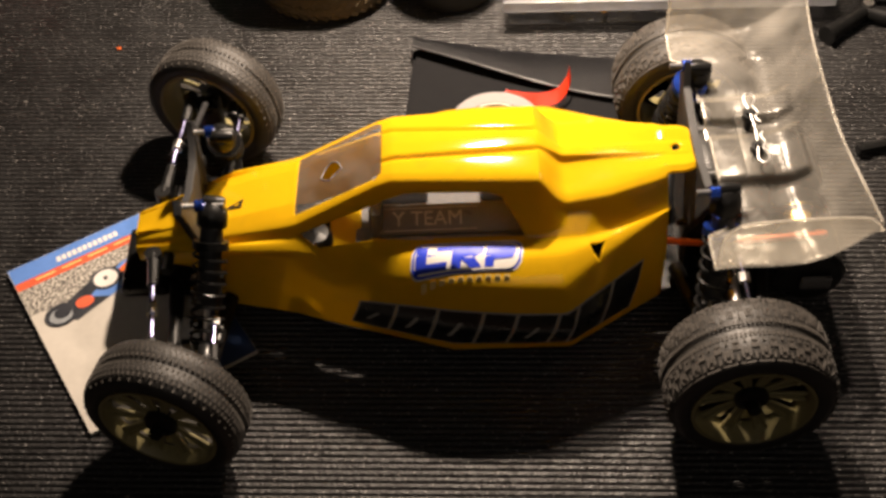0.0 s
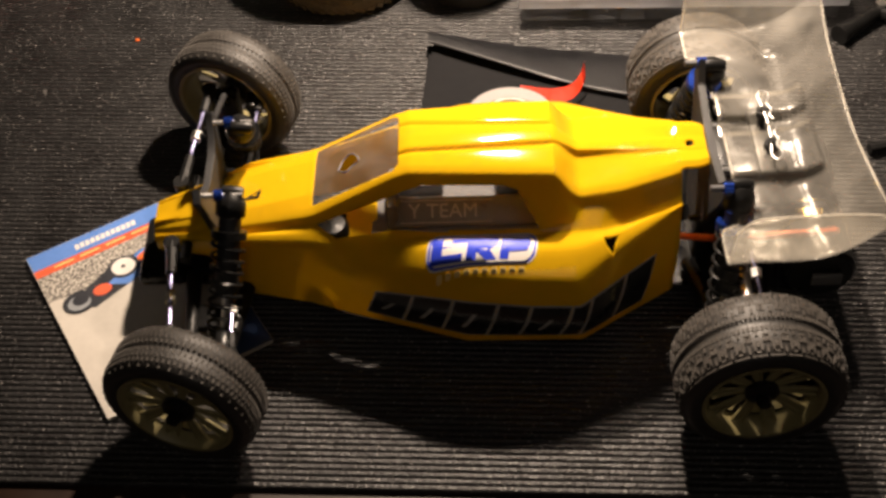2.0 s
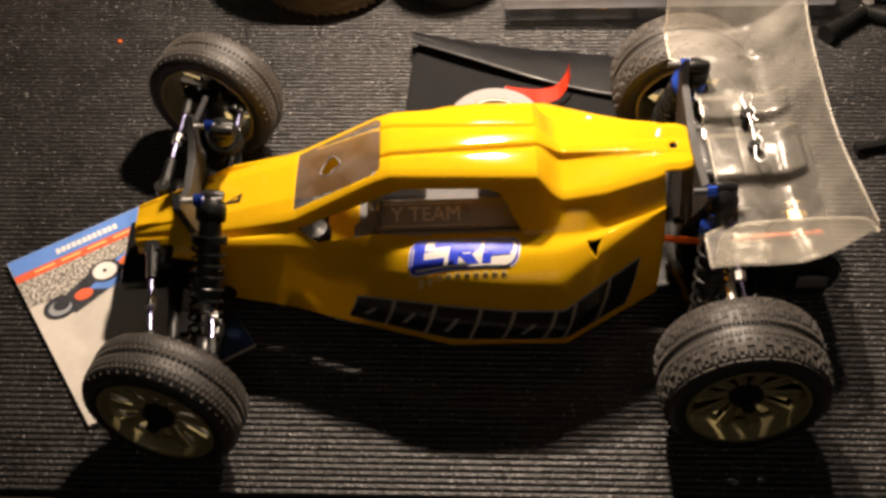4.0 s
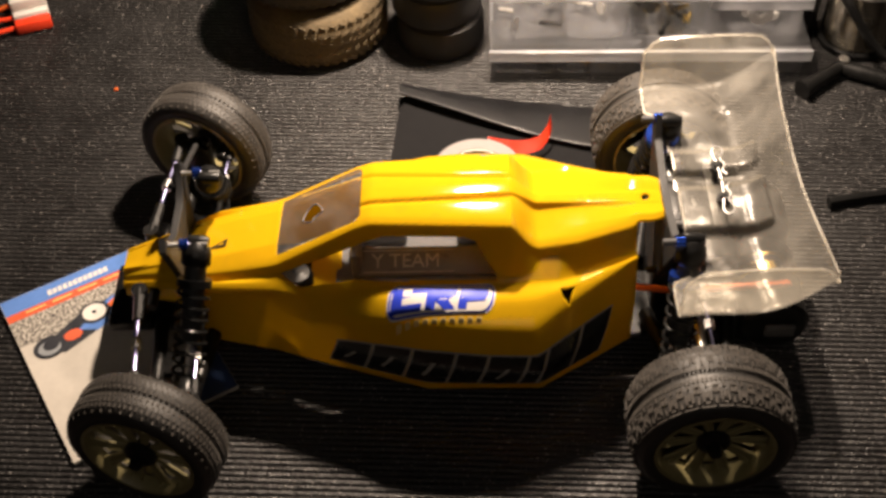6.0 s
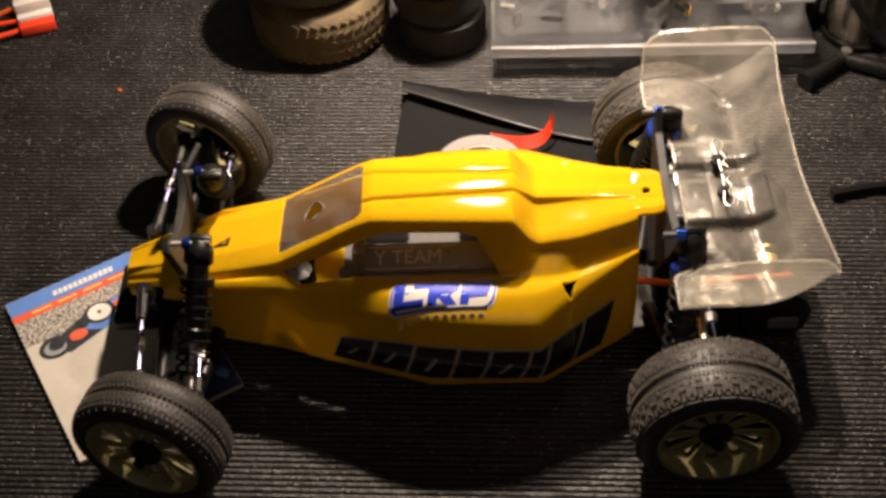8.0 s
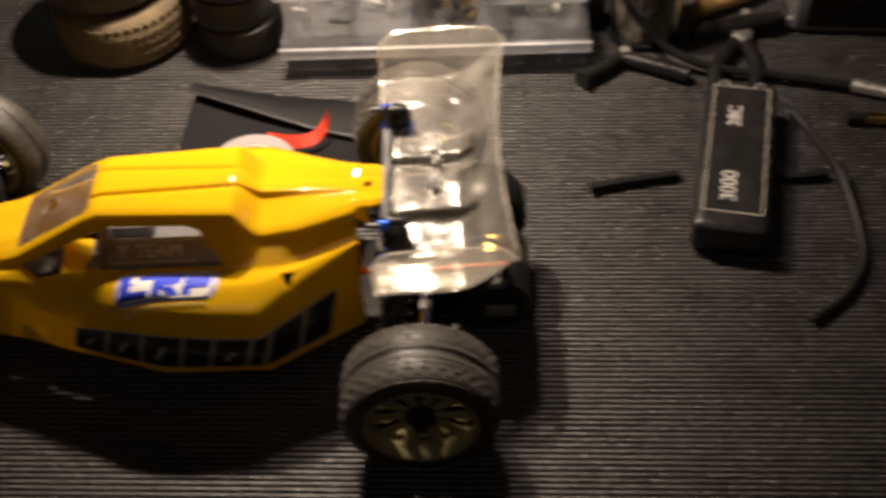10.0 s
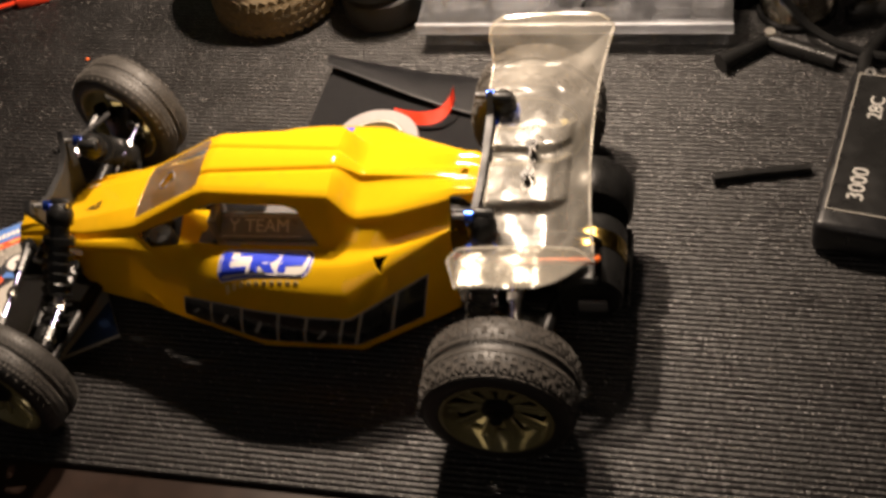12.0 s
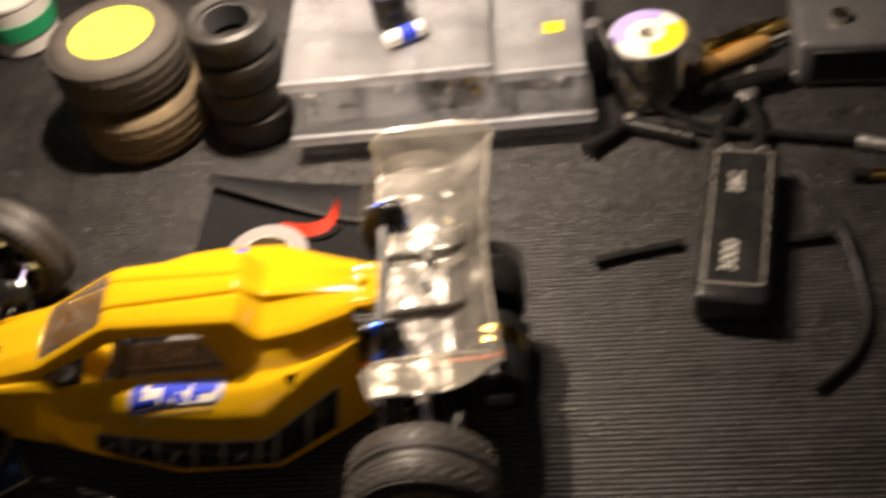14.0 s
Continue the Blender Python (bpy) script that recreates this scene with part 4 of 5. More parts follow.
for y, flip in ((0.0085, 1), (-0.0145, -1)):
    post = part("wing_post", rod((0.1545, y, 0.098), (0.1545, y, 0.1135), 0.0020), BLACK_PLASTIC, buggy)
    part("rubber_washer", lathe([(0.0018, 0.1085), (0.0036, 0.1085), (0.0036, 0.1118), (0.0018, 0.1118)], 18, "Z", (0.1545, y, 0), closed=True), BLACK_PLASTIC, post)
    z = 0.1128
    pts = [(0.1548, y - 0.0105 * flip, z), (0.1545, y - 0.004 * flip, z), (0.1538, y + 0.003 * flip, z), (0.1528, y + 0.0095 * flip, z), (0.1548, y + 0.0130 * flip, z + 0.0005), (0.1578, y + 0.0112 * flip, z + 0.001),
           (0.1580, y + 0.0075 * flip, z + 0.001), (0.1562, y + 0.0035 * flip, z + 0.001), (0.1578, y - 0.0010 * flip, z + 0.001), (0.1562, y - 0.0050 * flip, z + 0.001), (0.1580, y - 0.0080 * flip, z + 0.001)]
    part("body_clip", tube(pts, 0.00052, 8), CLIP_WIRE, buggy, "bent steel body clip")

# ---- things on the mat ----
# instruction booklet under the buggy's nose
booklet = thing("instruction_booklet", (-0.257, 0.014, 0.0002), "colour-printed instruction booklet lying under the buggy's nose", "booklet", rz=30.5)
BW, BH = 0.097, 0.130
for k in range(4):
    part("page", box(BW - 0.0006 * k, BH - 0.0004 * k, 0.0005, (BW / 2 + 0.0003 * k, -BH / 2, 0.0003 + 0.00052 * k)), PAPER, booklet)
cover = part("cover", box(BW, BH, 0.0003, (BW / 2, -BH / 2, 0.0024)), PAPER, booklet, "pale printed cover")
Z = 0.0026


def printed(name, outline, material, lift=0.0, label=""):
    part(name, plate(outline, 0.00012, (0, 0, Z + lift)), material, cover, label)


def disc(cx, cy, r, n=28, sy=1.0):
    return [(cx + r * math.cos(2 * math.pi * k / n), cy + sy * r * math.sin(2 * math.pi * k / n)) for k in range(n)]


printed("blue_band", [(0.0003, -0.0003), (BW - 0.0003, -0.0003), (BW - 0.0003, -0.0125), (0.0003, -0.0125)], PRINT_BLUE)
printed("red_band", [(0.0003, -0.0127), (BW - 0.0003, -0.0127), (BW - 0.0003, -0.0185), (0.0003, -0.0185)], PRINT_RED)
printed("gravel_strip", [(0.0003, -0.0187), (BW - 0.0003, -0.0187), (BW - 0.0003, -0.043), (0.0003, -0.039)], GRAVEL)
for k in range(12):
    printed("title_bar", [(0.028 + 0.0032 * k, -0.0055), (0.0305 + 0.0032 * k, -0.0055), (0.0300 + 0.0032 * k, -0.0095), (0.0275 + 0.0032 * k, -0.0095)], WHITE_INK, 0.0002)
for k in range(5):
    printed("small_bar", [(0.012 + 0.016 * k, -0.0146), (0.024 + 0.016 * k, -0.0146), (0.024 + 0.016 * k, -0.0158), (0.012 + 0.016 * k, -0.0158)], PALE_INK, 0.0002)
# the pictured car, as plain shapes
printed("pictured_shadow", [(0.010, -0.046), (0.040, -0.032), (0.075, -0.028), (0.080, -0.036), (0.050, -0.048), (0.022, -0.056)], PRINT_DARK, 0.0002)
printed("pictured_body", [(0.034, -0.044), (0.058, -0.030), (0.088, -0.026), (0.090, -0.034), (0.064, -0.044), (0.044, -0.050)], PRINT_BLUE, 0.0003)
printed("pictured_flash", [(0.052, -0.036), (0.068, -0.028), (0.078, -0.028), (0.060, -0.038)], ORANGE, 0.0004)
printed("pictured_nose", disc(0.030, -0.046, 0.0055, sy=0.7), PRINT_RED, 0.0004)
for cx, cy, r in ((0.0465, -0.0365, 0.0095), (0.0155, -0.0475, 0.0095)):
    printed("pictured_tyre", disc(cx, cy, r, sy=0.85), PRINT_DARK, 0.0005)
printed("pictured_rim", disc(0.0465, -0.0365, 0.0070, sy=0.9), WHITE_INK, 0.0007)
printed("pictured_hub", disc(0.0465, -0.0365, 0.0013), PRINT_DARK, 0.0009)
printed("pictured_rim", disc(0.0150, -0.0485, 0.0066, sy=0.8), PRINT_GREY, 0.0007)
printed("pictured_hub", disc(0.0165, -0.0470, 0.0048, sy=0.8), PRINT_DARK, 0.0009)
printed("navy_foot", [(0.062, -0.1297), (BW - 0.0003, -0.1297), (BW - 0.0003, -0.100)], mat("print_navy", (0.03, 0.06, 0.16), 0.45), 0.0)


# pouch behind the buggy
def curved_sheet(xs, ys, height, thick):
    bm = bmesh.new()
    rows = [[bm.verts.new((x, y0 + (y1 - y0) * k / 10, height(i / (len(xs) - 1), k / 10))) for k in range(11)] for i, (x, (y0, y1)) in enumerate(zip(xs, ys))]
    for a, b in zip(rows, rows[1:]):
        for k in range(10):
            bm.faces.new((a[k], b[k], b[k + 1], a[k + 1]))
    bmesh.ops.solidify(bm, geom=bm.faces[:], thickness=thick)
    return bm


pouch = thing("zip_pouch", (0, 0, 0), "black leatherette pouch with a lifted flap behind the buggy", "pouch")
part("sleeve", plate([(-0.030, 0.082), (0.128, 0.060), (0.138, 0.158), (-0.019, 0.194)], 0.007, (0, 0, 0.0004), bevel=0.0025), CLOTH, pouch, "black cloth sleeve")
FN = 24
fx = [-0.020 + 0.158 * k / FN for k in range(FN + 1)]
edge = [(0.186 - 0.063 * (k / FN) - 0.006 * math.sin(k / FN * 3.14), 0.199 - 0.036 * k / FN) for k in range(FN + 1)]


def flap_z(u, v):
    """Height of the flap: u along it, v from its free edge to the fold."""
    return 0.0092 + (0.0045 - 0.002 * u) * (1 - v) + 0.0030 * math.sin(v * math.pi) + 0.0012 * math.sin(u * 7 + v * 2)


part("flap", curved_sheet(fx, edge, flap_z, 0.0014), LEATHER, pouch, "lifted leatherette flap", 60)
part("piping", tube([(x, y0, flap_z(k / FN, 0)) for k, (x, (y0, y1)) in enumerate(zip(fx, edge))][::3], 0.0009, 8, 4), PIPING, pouch, "dark stitched edge")

# roll of tape with a red liner tail, on the pouch
tape = thing("tape_roll", (0.031, 0.105, 0.0078), "roll of white double-sided tape with a loose red tail", "tape")
part("roll", lathe([(0.0195, 0.0), (0.0285, 0.0), (0.0292, 0.001), (0.0292, 0.0095), (0.0285, 0.0105), (0.0195, 0.0105), (0.0190, 0.0095), (0.0190, 0.001)], 64, closed=True), TAPE_WHITE, tape)
part("core", lathe([(0.0178, 0.0002), (0.0189, 0.0002), (0.0189, 0.0103), (0.0178, 0.0103)], 48, closed=True), PAPER, tape, "grey card core")


def ribbon(points, width, thick):
    pts = smooth_path(points, 6)
    bm = bmesh.new()
    rows = [[bm.verts.new(p + Vector((0.1, -0.55, -0.75)) * (width / 2)), bm.verts.new(p + Vector((-0.1, 0.55, 0.75)) * (width / 2))] for p in pts]
    for a, b in zip(rows, rows[1:]):
        bm.faces.new((a[0], b[0], b[1], a[1]))
    bmesh.ops.solidify(bm, geom=bm.faces[:], thickness=thick)
    return bm


part("red_tail", ribbon([(0.008, 0.0285, 0.006), (0.020, 0.0245, 0.007), (0.030, 0.0225, 0.008), (0.040, 0.0245, 0.0095), (0.046, 0.0310, 0.0125), (0.0485, 0.0375, 0.0155), (0.0485, 0.0405, 0.0170)], 0.0095, 0.0005), RED, tape, "loose red liner strip", 60)

# stack of two large tyres
def big_tyre(at, r, w, material, label, seed, group):
    t = thing("spare_tyre", at, label, "tyre", group)
    prof = [(r * 0.62, 0.002), (r * 0.74, 0.0), (r * 0.90, 0.003), (r * 0.985, 0.009), (r, w * 0.5), (r * 0.985, w - 0.009), (r * 0.90, w - 0.003), (r * 0.74, w), (r * 0.62, w - 0.002), (r * 0.60, w * 0.5)]
    part("carcass", lathe(prof, 72, closed=True), material, t)
    bm = bmesh.new()
    for row in range(5):
        for k in range(44):
            a = 2 * math.pi * (k + 0.5 * (row % 2)) / 44
            m = Matrix.Rotation(a, 4, "Z") @ Matrix.Translation((r * (0.995 if 0 < row < 4 else 0.980), 0, w * (0.16 + 0.17 * row))) @ Matrix.Rotation(radians(28 if row % 2 else -28), 4, "X") @ Matrix.Diagonal((0.0009, 0.0050, 0.0026, 1))
            bmesh.ops.create_cube(bm, size=1, matrix=m)
    tagged(part("tread", bm, material, t, "worn diagonal tread blocks", 0), kind="stuff")
    return t


STACK = "stack of large tyres"
big_tyre((-0.080, 0.274, 0.0004), 0.0500, 0.044, OLD_TYRE, "brown dusty tyre lying flat under a black one", 1, STACK)
upper = big_tyre((-0.086, 0.281, 0.0446), 0.0510, 0.046, TYRE, "black treaded tyre with bright yellow rim on a brown tyre", 2, STACK)
part("rim", lathe([(0.0002, 0.040), (0.028, 0.041), (0.0345, 0.0445), (0.0350, 0.0440), (0.0350, 0.004), (0.030, 0.002), (0.0002, 0.004)], 48), NEON_RIM, upper, "bright yellow dish rim")

# stack of narrow slick tyres
SL = "stack of slick tyres"
slick = None
for k in range(4):
    p = (0.007 + (0.0008, -0.0012, 0.0006, -0.0004)[k], 0.263 + (0, 0.001, -0.0008, 0.0012)[k], 0.0004 + 0.0258 * k)
    if slick is None:
        slick = thing("slick_tyre", p, "black slick foam tyre in a neat stack", "tyre", SL)
        part("carcass", lathe([(0.0205, 0.0015), (0.027, 0.0), (0.0305, 0.002), (0.0318, 0.006), (0.0318, 0.0196), (0.0305, 0.0236), (0.027, 0.0256), (0.0205, 0.0241), (0.0195, 0.0128)], 56, closed=True), SLICK, slick)
        part("bead", lathe([(0.0185, 0.004), (0.0200, 0.004), (0.0200, 0.0216), (0.0185, 0.0216)], 40, closed=True), GREY_TOOL, slick, "dark grey rim edge")
    else:
        copy_thing(slick, pose(*p, 0, 0, 25 * k))


# parts boxes
def organiser(at, sx, sy, sz, cells, label, rz, contents, seed, plastic):
    """Clear box with a lid, walls, partitions and a scatter of small parts."""
    rnd = random.Random(seed)
    b = thing("parts_box", at, label, "storage box", "clear parts boxes", rz)
    t = 0.0016
    part("tray", open_box(sx, sy, sz, (0, 0, 0), t), plastic, b, "frosted clear tray")
    for k in range(1, cells):
        part("partition", box(t, sy - 2.4 * t, sz * 0.9, (sx * k / cells, sy / 2, sz * 0.47)), plastic, b)
    lid = part("lid", open_box(sx + 0.005, sy + 0.005, 0.0075, (-0.0025, -0.0025, sz - 0.0045), 0.0014, up=False), LID_CLEAR, b, "clear hinged lid")
    part("lid_lip", box(sx + 0.007, 0.0035, 0.0085, (sx / 2, -0.0046, sz - 0.0010), 0.001), LIP_WHITE, lid, "frosted white lid edge")
    part("latch", box(0.018, 0.003, 0.010, (sx * 0.5, -0.0048, sz - 0.003), 0.001), BOX_CLEAR, lid)
    for mt, count, name in contents:
        bm = bmesh.new()
        for _ in range(count):
            q = pose(rnd.uniform(0.008, sx - 0.008), rnd.uniform(0.006, sy - 0.01), t + rnd.uniform(0.002, sz * 0.55), rnd.uniform(0, 360), rnd.uniform(0, 360), rnd.uniform(0, 360))
            kind = rnd.random()
            if kind < 0.45:
                bmesh.ops.create_cone(bm, cap_ends=True, segments=8, radius1=0.0016, radius2=0.0016, depth=rnd.uniform(0.006, 0.018), matrix=q)
            elif kind < 0.75:
                bmesh.ops.create_cone(bm, cap_ends=True, segments=12, radius1=rnd.uniform(0.003, 0.006), radius2=0.003, depth=0.003, matrix=q)
            else:
                bmesh.ops.create_cube(bm, size=1, matrix=q @ Matrix.Diagonal((rnd.uniform(0.004, 0.012), 0.005, 0.003, 1)))
        tagged(part(name, bm, mt, b, "", 30), kind="stuff")
    return b


organiser((0.045, 0.219, 0.0004), 0.215, 0.150, 0.0210, 5, "flat clear parts box under smaller boxes", -1.5, ((BLACK_PLASTIC, 60, "dark_bits"), (BRASS, 26, "brass_bits"), (STEEL, 20, "screws")), 11, BOX_CLEAR)
organiser((0.045, 0.2275, 0.0246), 0.092, 0.120, 0.0410, 2, "clear box with pale small parts stacked on another box", -1.5, ((WHITE_PLASTIC, 34, "pale_bits"), (STEEL, 20, "screws"), (BLACK_PLASTIC, 6, "dark_bits")), 12, BOX_FROST)
organiser((0.1400, 0.2255, 0.0246), 0.050, 0.120, 0.0410, 1, "clear box with dark and brass bits on another box", -1.5, ((BLACK_PLASTIC, 40, "dark_bits"), (BRASS, 30, "brass_bits")), 13, BOX_CLEAR)
third = organiser((0.1940, 0.2245, 0.0246), 0.062, 0.110, 0.0330, 1, "clear box with white labels and a white washer", -1.5, ((WHITE_PLASTIC, 26, "pale_bits"), (STEEL, 14, "screws")), 14, BOX_FROST)
part("paper_card", box(0.046, 0.060, 0.0006, (0.031, 0.045, 0.0180), turn=Matrix.Rotation(radians(12), 4, "X")), PAPER, third, "white card inside")
part("white_washer", lathe([(0.0028, -0.0015), (0.0085, -0.0015), (0.0085, 0.0015), (0.0028, 0.0015)], 28, "Y", (0.034, 0.006, 0.016), closed=True), WHITE_PLASTIC, third, "white plastic washer")
part("orange_patch", box(0.014, 0.012, 0.0006, (0.044, 0.040, 0.0366)), LABEL_YELLOW, third)
# tube of glue and dark pot on the boxes
glue = thing("glue_tube", (0.118, 0.250, 0.0690), "small white and blue glue tube lying on a box", "glue", rz=24)
part("tube_body", join(lathe([(0.0002, 0.0), (0.0055, 0.001), (0.0060, 0.006), (0.0060, 0.030), (0.0002, 0.034)], 20, "X", (0, 0, 0.0062))), WHITE_PLASTIC, glue)
part("blue_stripe", lathe([(0.0061, 0.012), (0.0063, 0.012), (0.0063, 0.024), (0.0061, 0.024)], 20, "X", (0, 0, 0.0062), closed=True), BLUE_INK, glue)
pot = thing("dark_pot", (0.122, 0.282, 0.0690), "small dark pot with violet cap on a box", "pot")
part("pot_body", lathe([(0.0002, 0), (0.012, 0.0), (0.013, 0.002), (0.013, 0.022), (0.011, 0.025), (0.0002, 0.025)], 28), BLACK_PLASTIC, pot)
part("pot_cap", lathe([(0.0002, 0.025), (0.009, 0.025), (0.009, 0.034), (0.008, 0.035), (0.0002, 0.035)], 28), LABEL_PURPLE, pot, "violet cap")

# solder reel
reel = thing("solder_reel", (0.306, 0.252, 0.0004), "reel of shiny solder wire with violet and yellow label", "solder reel")
part("winding", lathe([(0.010, 0.005)] + [(0.0245 + (0.0006 if k % 2 else 0.0), 0.005 + 0.0455 * k / 40) for k in range(41)] + [(0.010, 0.0505)], 48), SOLDER, reel, "wound bright solder wire")
for z in (0.0, 0.0505):
    part("flange", lathe([(0.006, z), (0.0265, z), (0.0275, z + 0.001), (0.0275, z + 0.004), (0.0265, z + 0.005), (0.006, z + 0.005)], 48, closed=True), BLACK_PLASTIC if z == 0 else WHITE_PLASTIC, reel)


def ring_sector(r0, r1, a0, a1, n=20):
    return [(r1 * math.cos(radians(a0 + (a1 - a0) * k / n)), r1 * math.sin(radians(a0 + (a1 - a0) * k / n))) for k in range(n + 1)] + [(r0 * math.cos(radians(a1 + (a0 - a1) * k / n)), r0 * math.sin(radians(a1 + (a0 - a1) * k / n))) for k in range(n + 1)]


part("label_sector", plate(ring_sector(0.012, 0.0262, -95, 20), 0.0003, (0, 0, 0.0556)), LABEL_YELLOW, reel, "yellow label half")
part("label_sector", plate(ring_sector(0.016, 0.0262, 60, 200), 0.0003, (0, 0, 0.0556)), LABEL_PURPLE, reel, "violet label half")
bottle = thing("black_bottle", (0.268, 0.262, 0.0004), "slim black bottle beside the solder reel", "bottle")
part("bottle_body", lathe([(0.0002, 0), (0.0095, 0.0), (0.0105, 0.0015), (0.0105, 0.042), (0.006, 0.049), (0.0002, 0.049)], 28), BLACK_PLASTIC, bottle)
part("bottle_cap", lathe([(0.0002, 0.049), (0.0062, 0.049), (0.0062, 0.062), (0.005, 0.063), (0.0002, 0.063)], 20), GREY_TOOL, bottle, "dark ribbed cap")

# hard-case battery with its leads
pack = thing("lipo_battery", (0.3445, 0.0905, 0.0004), "black hard-case battery pack with silver handwriting", "battery", rz=-12.8)
case = part("hard_case", box(0.0465, 0.138, 0.0245, (0, 0, 0.0124), 0.0055, 4), BATTERY_BLACK, pack)
part("label_panel", plate(rounded_rect(0.036, 0.118, 0.002), 0.0003, (0.0, 0.004, 0.0247)), BLACK_INK, pack, "glossy black label")
rimline = join(box(0.0365, 0.0006, 0.0006, (0, -0.055, 0.0252)), box(0.0365, 0.0006, 0.0006, (0, 0.063, 0.0252)), box(0.0006, 0.118, 0.0006, (-0.018, 0.004, 0.0252)), box(0.0006, 0.118, 0.0006, (0.018, 0.004, 0.0252)))
part("label_border", rimline, GREY_INK, pack, "thin grey border")
letters("3000", 0.0135, SILVER_PEN, pack, pose(-0.003, -0.032, 0.0252, 0, 0, 90), "handwriting", 0.00015, "silver marker digits")
letters("28C", 0.0120, SILVER_PEN, pack, pose(-0.003, 0.034, 0.0252, 0, 0, 90), "handwriting", 0.00015, "silver marker digits")
for sx in (-0.012, 0.012):
    part("terminal_socket", lathe([(0.002, 0), (0.0035, 0), (0.0035, 0.0012), (0.002, 0.0012)], 16, "Z", (sx, 0.0655, 0.0243), closed=True), STEEL, pack, "bright metal socket")

lead = thing("heat_shrink_lead", (0, 0, 0), "black sleeved lead with cut end running under the battery", "cable")
part("sleeve", tube([(0.251, 0.084, 0.0042), (0.275, 0.089, 0.0036), (0.31, 0.094, 0.0034)], 0.0034), WIRE_BLACK, lead)
part("sleeve", tube([(0.366, 0.088, 0.0034), (0.385, 0.087, 0.0036), (0.405, 0.089, 0.0036)], 0.0034), WIRE_BLACK, lead)
cable = thing("black_cable", (0, 0, 0), "loose black cable curling beside the battery", "cable")
part("sheath", tube([(0.395, 0.150, 0.003), (0.404, 0.125, 0.003), (0.411, 0.085, 0.009), (0.414, 0.040, 0.0034), (0.410, 0.012, 0.0034), (0.395, -0.012, 0.0034), (0.373, -0.030, 0.0034)], 0.0028), WIRE_BLACK, cable)
part("tinned_end", rod((0.373, -0.030, 0.0034), (0.3705, -0.0325, 0.0034), 0.0024), BLACK_PLASTIC, cable)
hook = thing("hex_wrench_handle", (0, 0, 0), "black jointed tool handle with metal pivot lying on the mat", "tool")
part("short_arm", join(rod((0.256, 0.190, 0.0062), (0.287, 0.213, 0.0062), 0.0060, 0.0050, 16), rod((0.2545, 0.1888, 0.0062), (0.258, 0.1915, 0.0062), 0.0068, None, 16)), BLACK_PLASTIC, hook)
part("pivot", rod((0.287, 0.213, 0.001), (0.287, 0.213, 0.0135), 0.0038), STEEL, hook, "bright pivot screw")
part("long_arm", tube([(0.287, 0.212, 0.006), (0.305, 0.203, 0.006), (0.330, 0.190, 0.006)], 0.0055, 14), BLACK_PLASTIC, hook)
lead2 = thing("black_lead", (0, 0, 0), "long black lead draped across the reel", "cable")
part("sheath", tube([(0.272, 0.250, 0.066), (0.284, 0.226, 0.052), (0.310, 0.212, 0.020), (0.345, 0.196, 0.0085), (0.39, 0.186, 0.0065), (0.44, 0.172, 0.006), (0.475, 0.160, 0.005)], 0.0032), WIRE_BLACK, lead2)
part("plug", join(rod((0.440, 0.1725, 0.006), (0.470, 0.161, 0.0055), 0.0048), rod((0.470, 0.161, 0.0055), (0.482, 0.157, 0.0055), 0.0030)), STEEL, lead2, "bright metal plug")
conn = thing("gold_connector", (0.455, 0.138, 0.0046), "pair of shiny gold bullet connectors on the mat", "connector", rz=-8)
part("barrel", rod((-0.014, 0, 0), (0.006, 0, 0), 0.0042), BRASS, conn)
part("tip", rod((0.006, 0, 0), (0.020, 0.001, 0), 0.0030, 0.0022), STEEL, conn)
part("boot", rod((-0.026, -0.001, 0), (-0.014, 0, 0), 0.0046), WIRE_BLACK, conn)

# tools beyond the reel
def driver(at, rz, length, handle, label, hm):
    d = thing("screwdriver", at, label, "screwdriver", "tools behind the battery", rz)
    part("handle", lathe([(0.0002, 0), (0.006, 0.001), (0.0078, 0.006), (0.0064, 0.018), (0.0078, 0.034), (0.0068, handle - 0.006), (0.004, handle), (0.0002, handle)], 12, "X", (0, 0, 0.0082)), hm, d)
    part("blade", rod((handle, 0, 0.0082), (length, 0, 0.0060), 0.0022, 0.0016), STEEL, d, "bright steel blade")


driver((0.345, 0.262, 0.0004), 24, 0.150, 0.06, "tan-handled screwdriver lying across the tools", WOOD_HANDLE)
driver((0.350, 0.282, 0.0004), 20, 0.165, 0.07, "brass-coloured screwdriver lying across the tools", BRASS)
driver((0.338, 0.235, 0.0004), 8, 0.140, 0.07, "black-handled screwdriver beside the reel", BLACK_PLASTIC)
pliers = thing("small_pliers", (0.372, 0.222, 0.0004), "small dark pliers with worn pale grips", "pliers", rz=75)
part("grip", tube([(-0.06, -0.012, 0.006), (-0.03, -0.014, 0.006), (0.0, -0.004, 0.006)], 0.0052, 10), BLACK_PLASTIC, pliers)
part("grip", tube([(-0.06, 0.012, 0.006), (-0.03, 0.014, 0.006), (0.0, 0.004, 0.006)], 0.0052, 10), BLACK_PLASTIC, pliers)
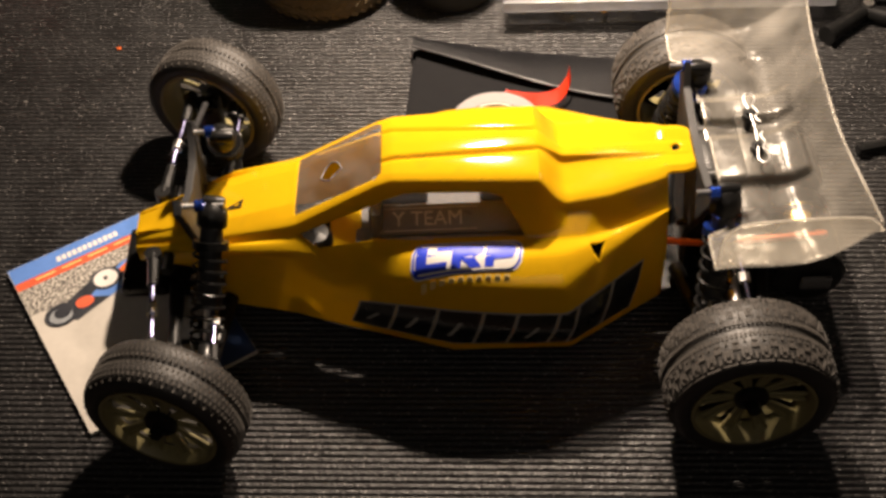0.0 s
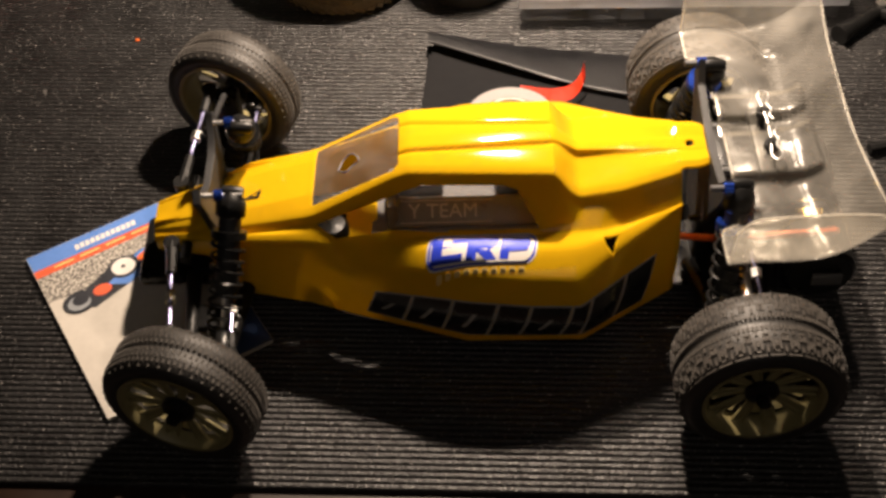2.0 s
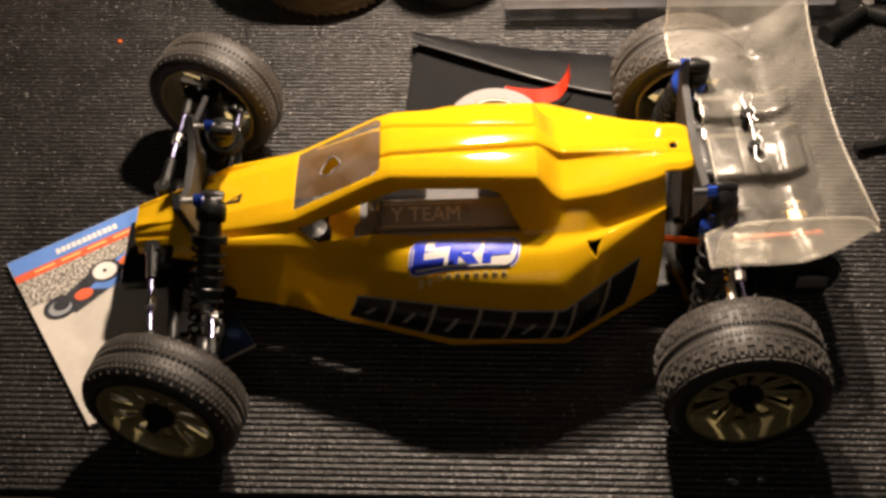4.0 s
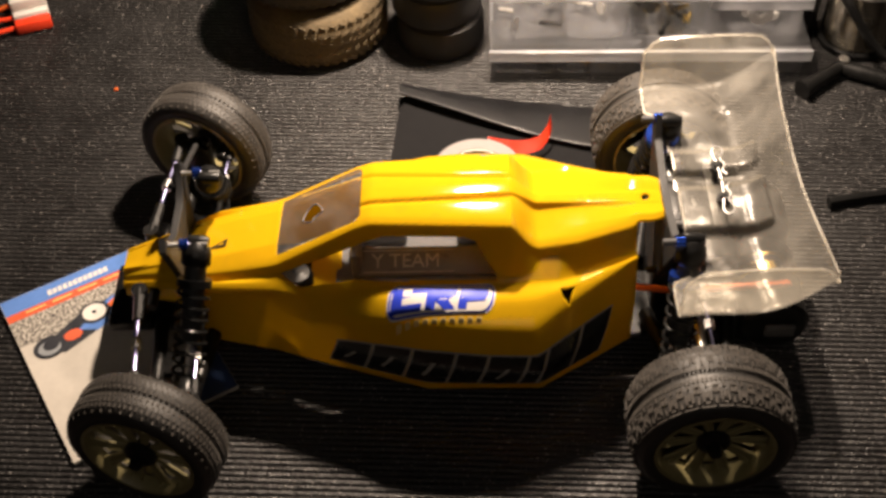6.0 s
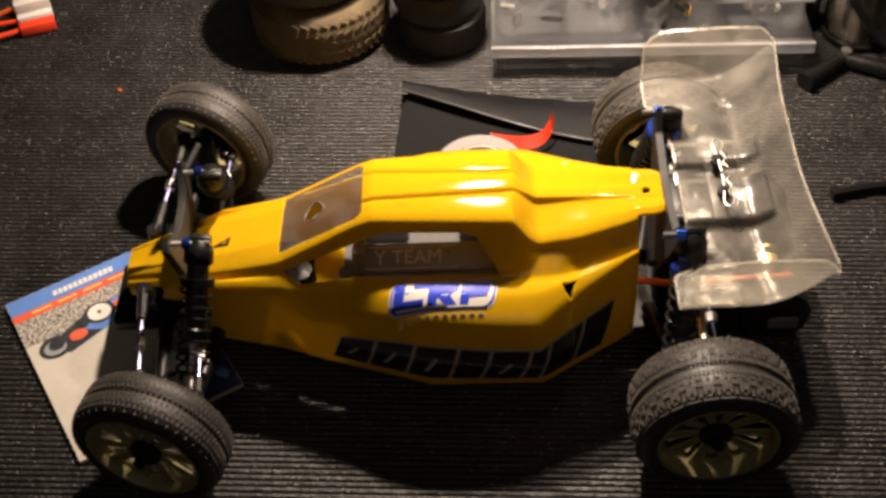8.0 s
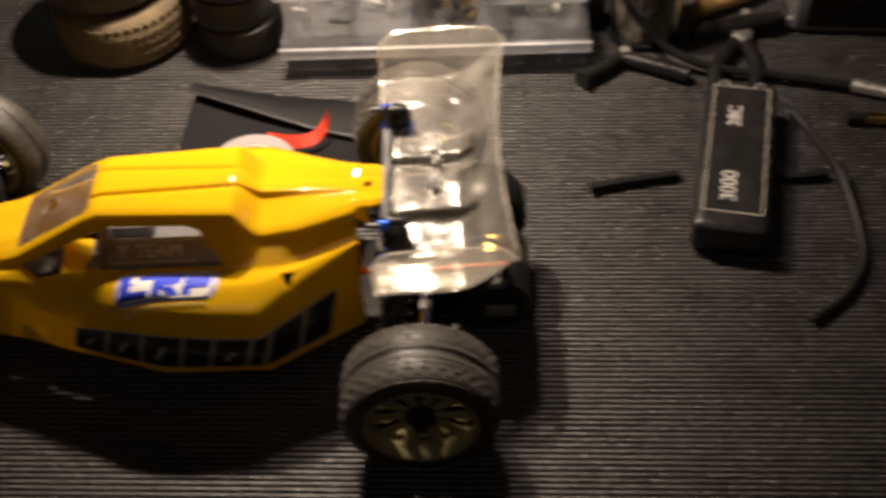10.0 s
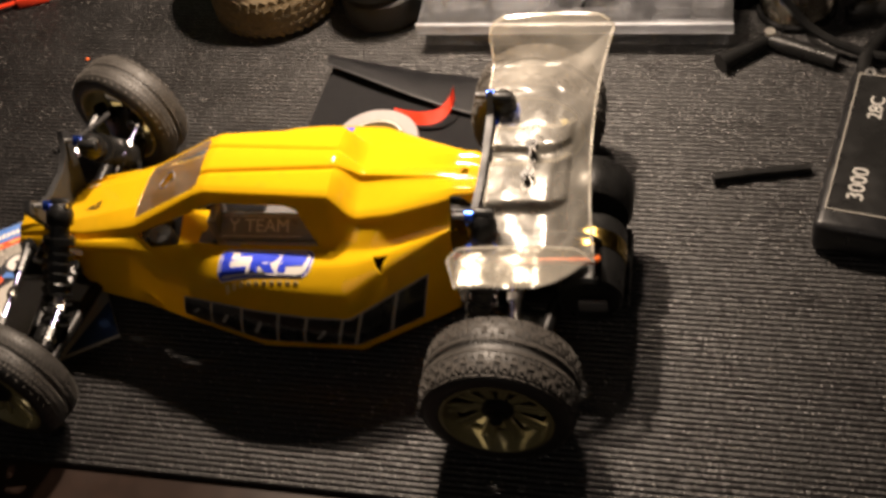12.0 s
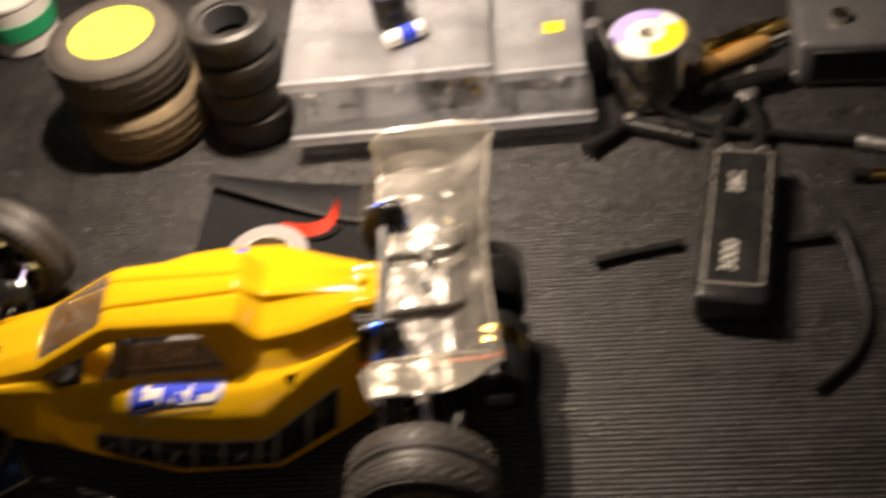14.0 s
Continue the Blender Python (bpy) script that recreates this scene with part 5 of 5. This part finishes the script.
part("jaw", join(box(0.016, 0.014, 0.008, (0.006, 0, 0.006), 0.002), rod((0.012, 0.002, 0.006), (0.040, 0.001, 0.006), 0.0042, 0.0018), rod((0.012, -0.002, 0.006), (0.040, -0.001, 0.006), 0.0042, 0.0018)), STEEL, pliers, "steel jaws")
charger = thing("charger_box", (0.475, 0.275, 0.0004), "dark grey charger box with rounded edges", "charger", rz=-6)
part("housing", box(0.120, 0.085, 0.040, (0, 0, 0.020), 0.005, 3), GREY_TOOL, charger)
part("front_panel", box(0.100, 0.0015, 0.026, (0, -0.0430, 0.020), 0.0006, 1), BLACK_PLASTIC, charger)
part("knob", lathe([(0.0002, 0), (0.007, 0), (0.0065, 0.006), (0.0002, 0.007)], 20, "Z", (-0.030, -0.015, 0.0399)), SOLDER, charger, "bright metal knob")

# white and red plugs and the white tub at the far end
plugs = thing("servo_plugs", (-0.296, 0.292, 0.0004), "bundle of white and red cable plugs", "connector", rz=20)
for k, (mm, y, z) in enumerate(((WHITE_PLASTIC, 0.010, 0.005), (WHITE_PLASTIC, 0.0, 0.005), (WHITE_PLASTIC, 0.005, 0.0135), (RED, -0.012, 0.005))):
    part("plug", box(0.026, 0.009, 0.009, (0.0, y, z), 0.0016), mm, plugs)
    part("wire", tube([(-0.012, y, z), (-0.04, y * 1.5, 0.006), (-0.07, y * 2.2 - 0.01, 0.003)], 0.0018), (WIRE_BLACK, RED, ORANGE, RED)[k], plugs)
tub = thing("white_tub", (-0.212, 0.408, 0.0004), "white plastic tub with a green label band", "tub")
part("tub_wall", lathe([(0.0002, 0.002), (0.026, 0.0), (0.029, 0.002), (0.033, 0.050), (0.034, 0.050), (0.034, 0.053), (0.0002, 0.053)], 48), WHITE_PLASTIC, tub)
part("label_band", lathe([(0.0312, 0.018), (0.0320, 0.018), (0.0334, 0.034), (0.0326, 0.034)], 48, closed=True), GREEN, tub, "green label band")

# crumbs
crumb = thing("orange_crumb", (-0.220, 0.210, 0.0012), "tiny orange chip on the mat", "crumb")
part("chip", box(0.0028, 0.0022, 0.0016, (0, 0, 0), 0.0005, 1), ORANGE, crumb)
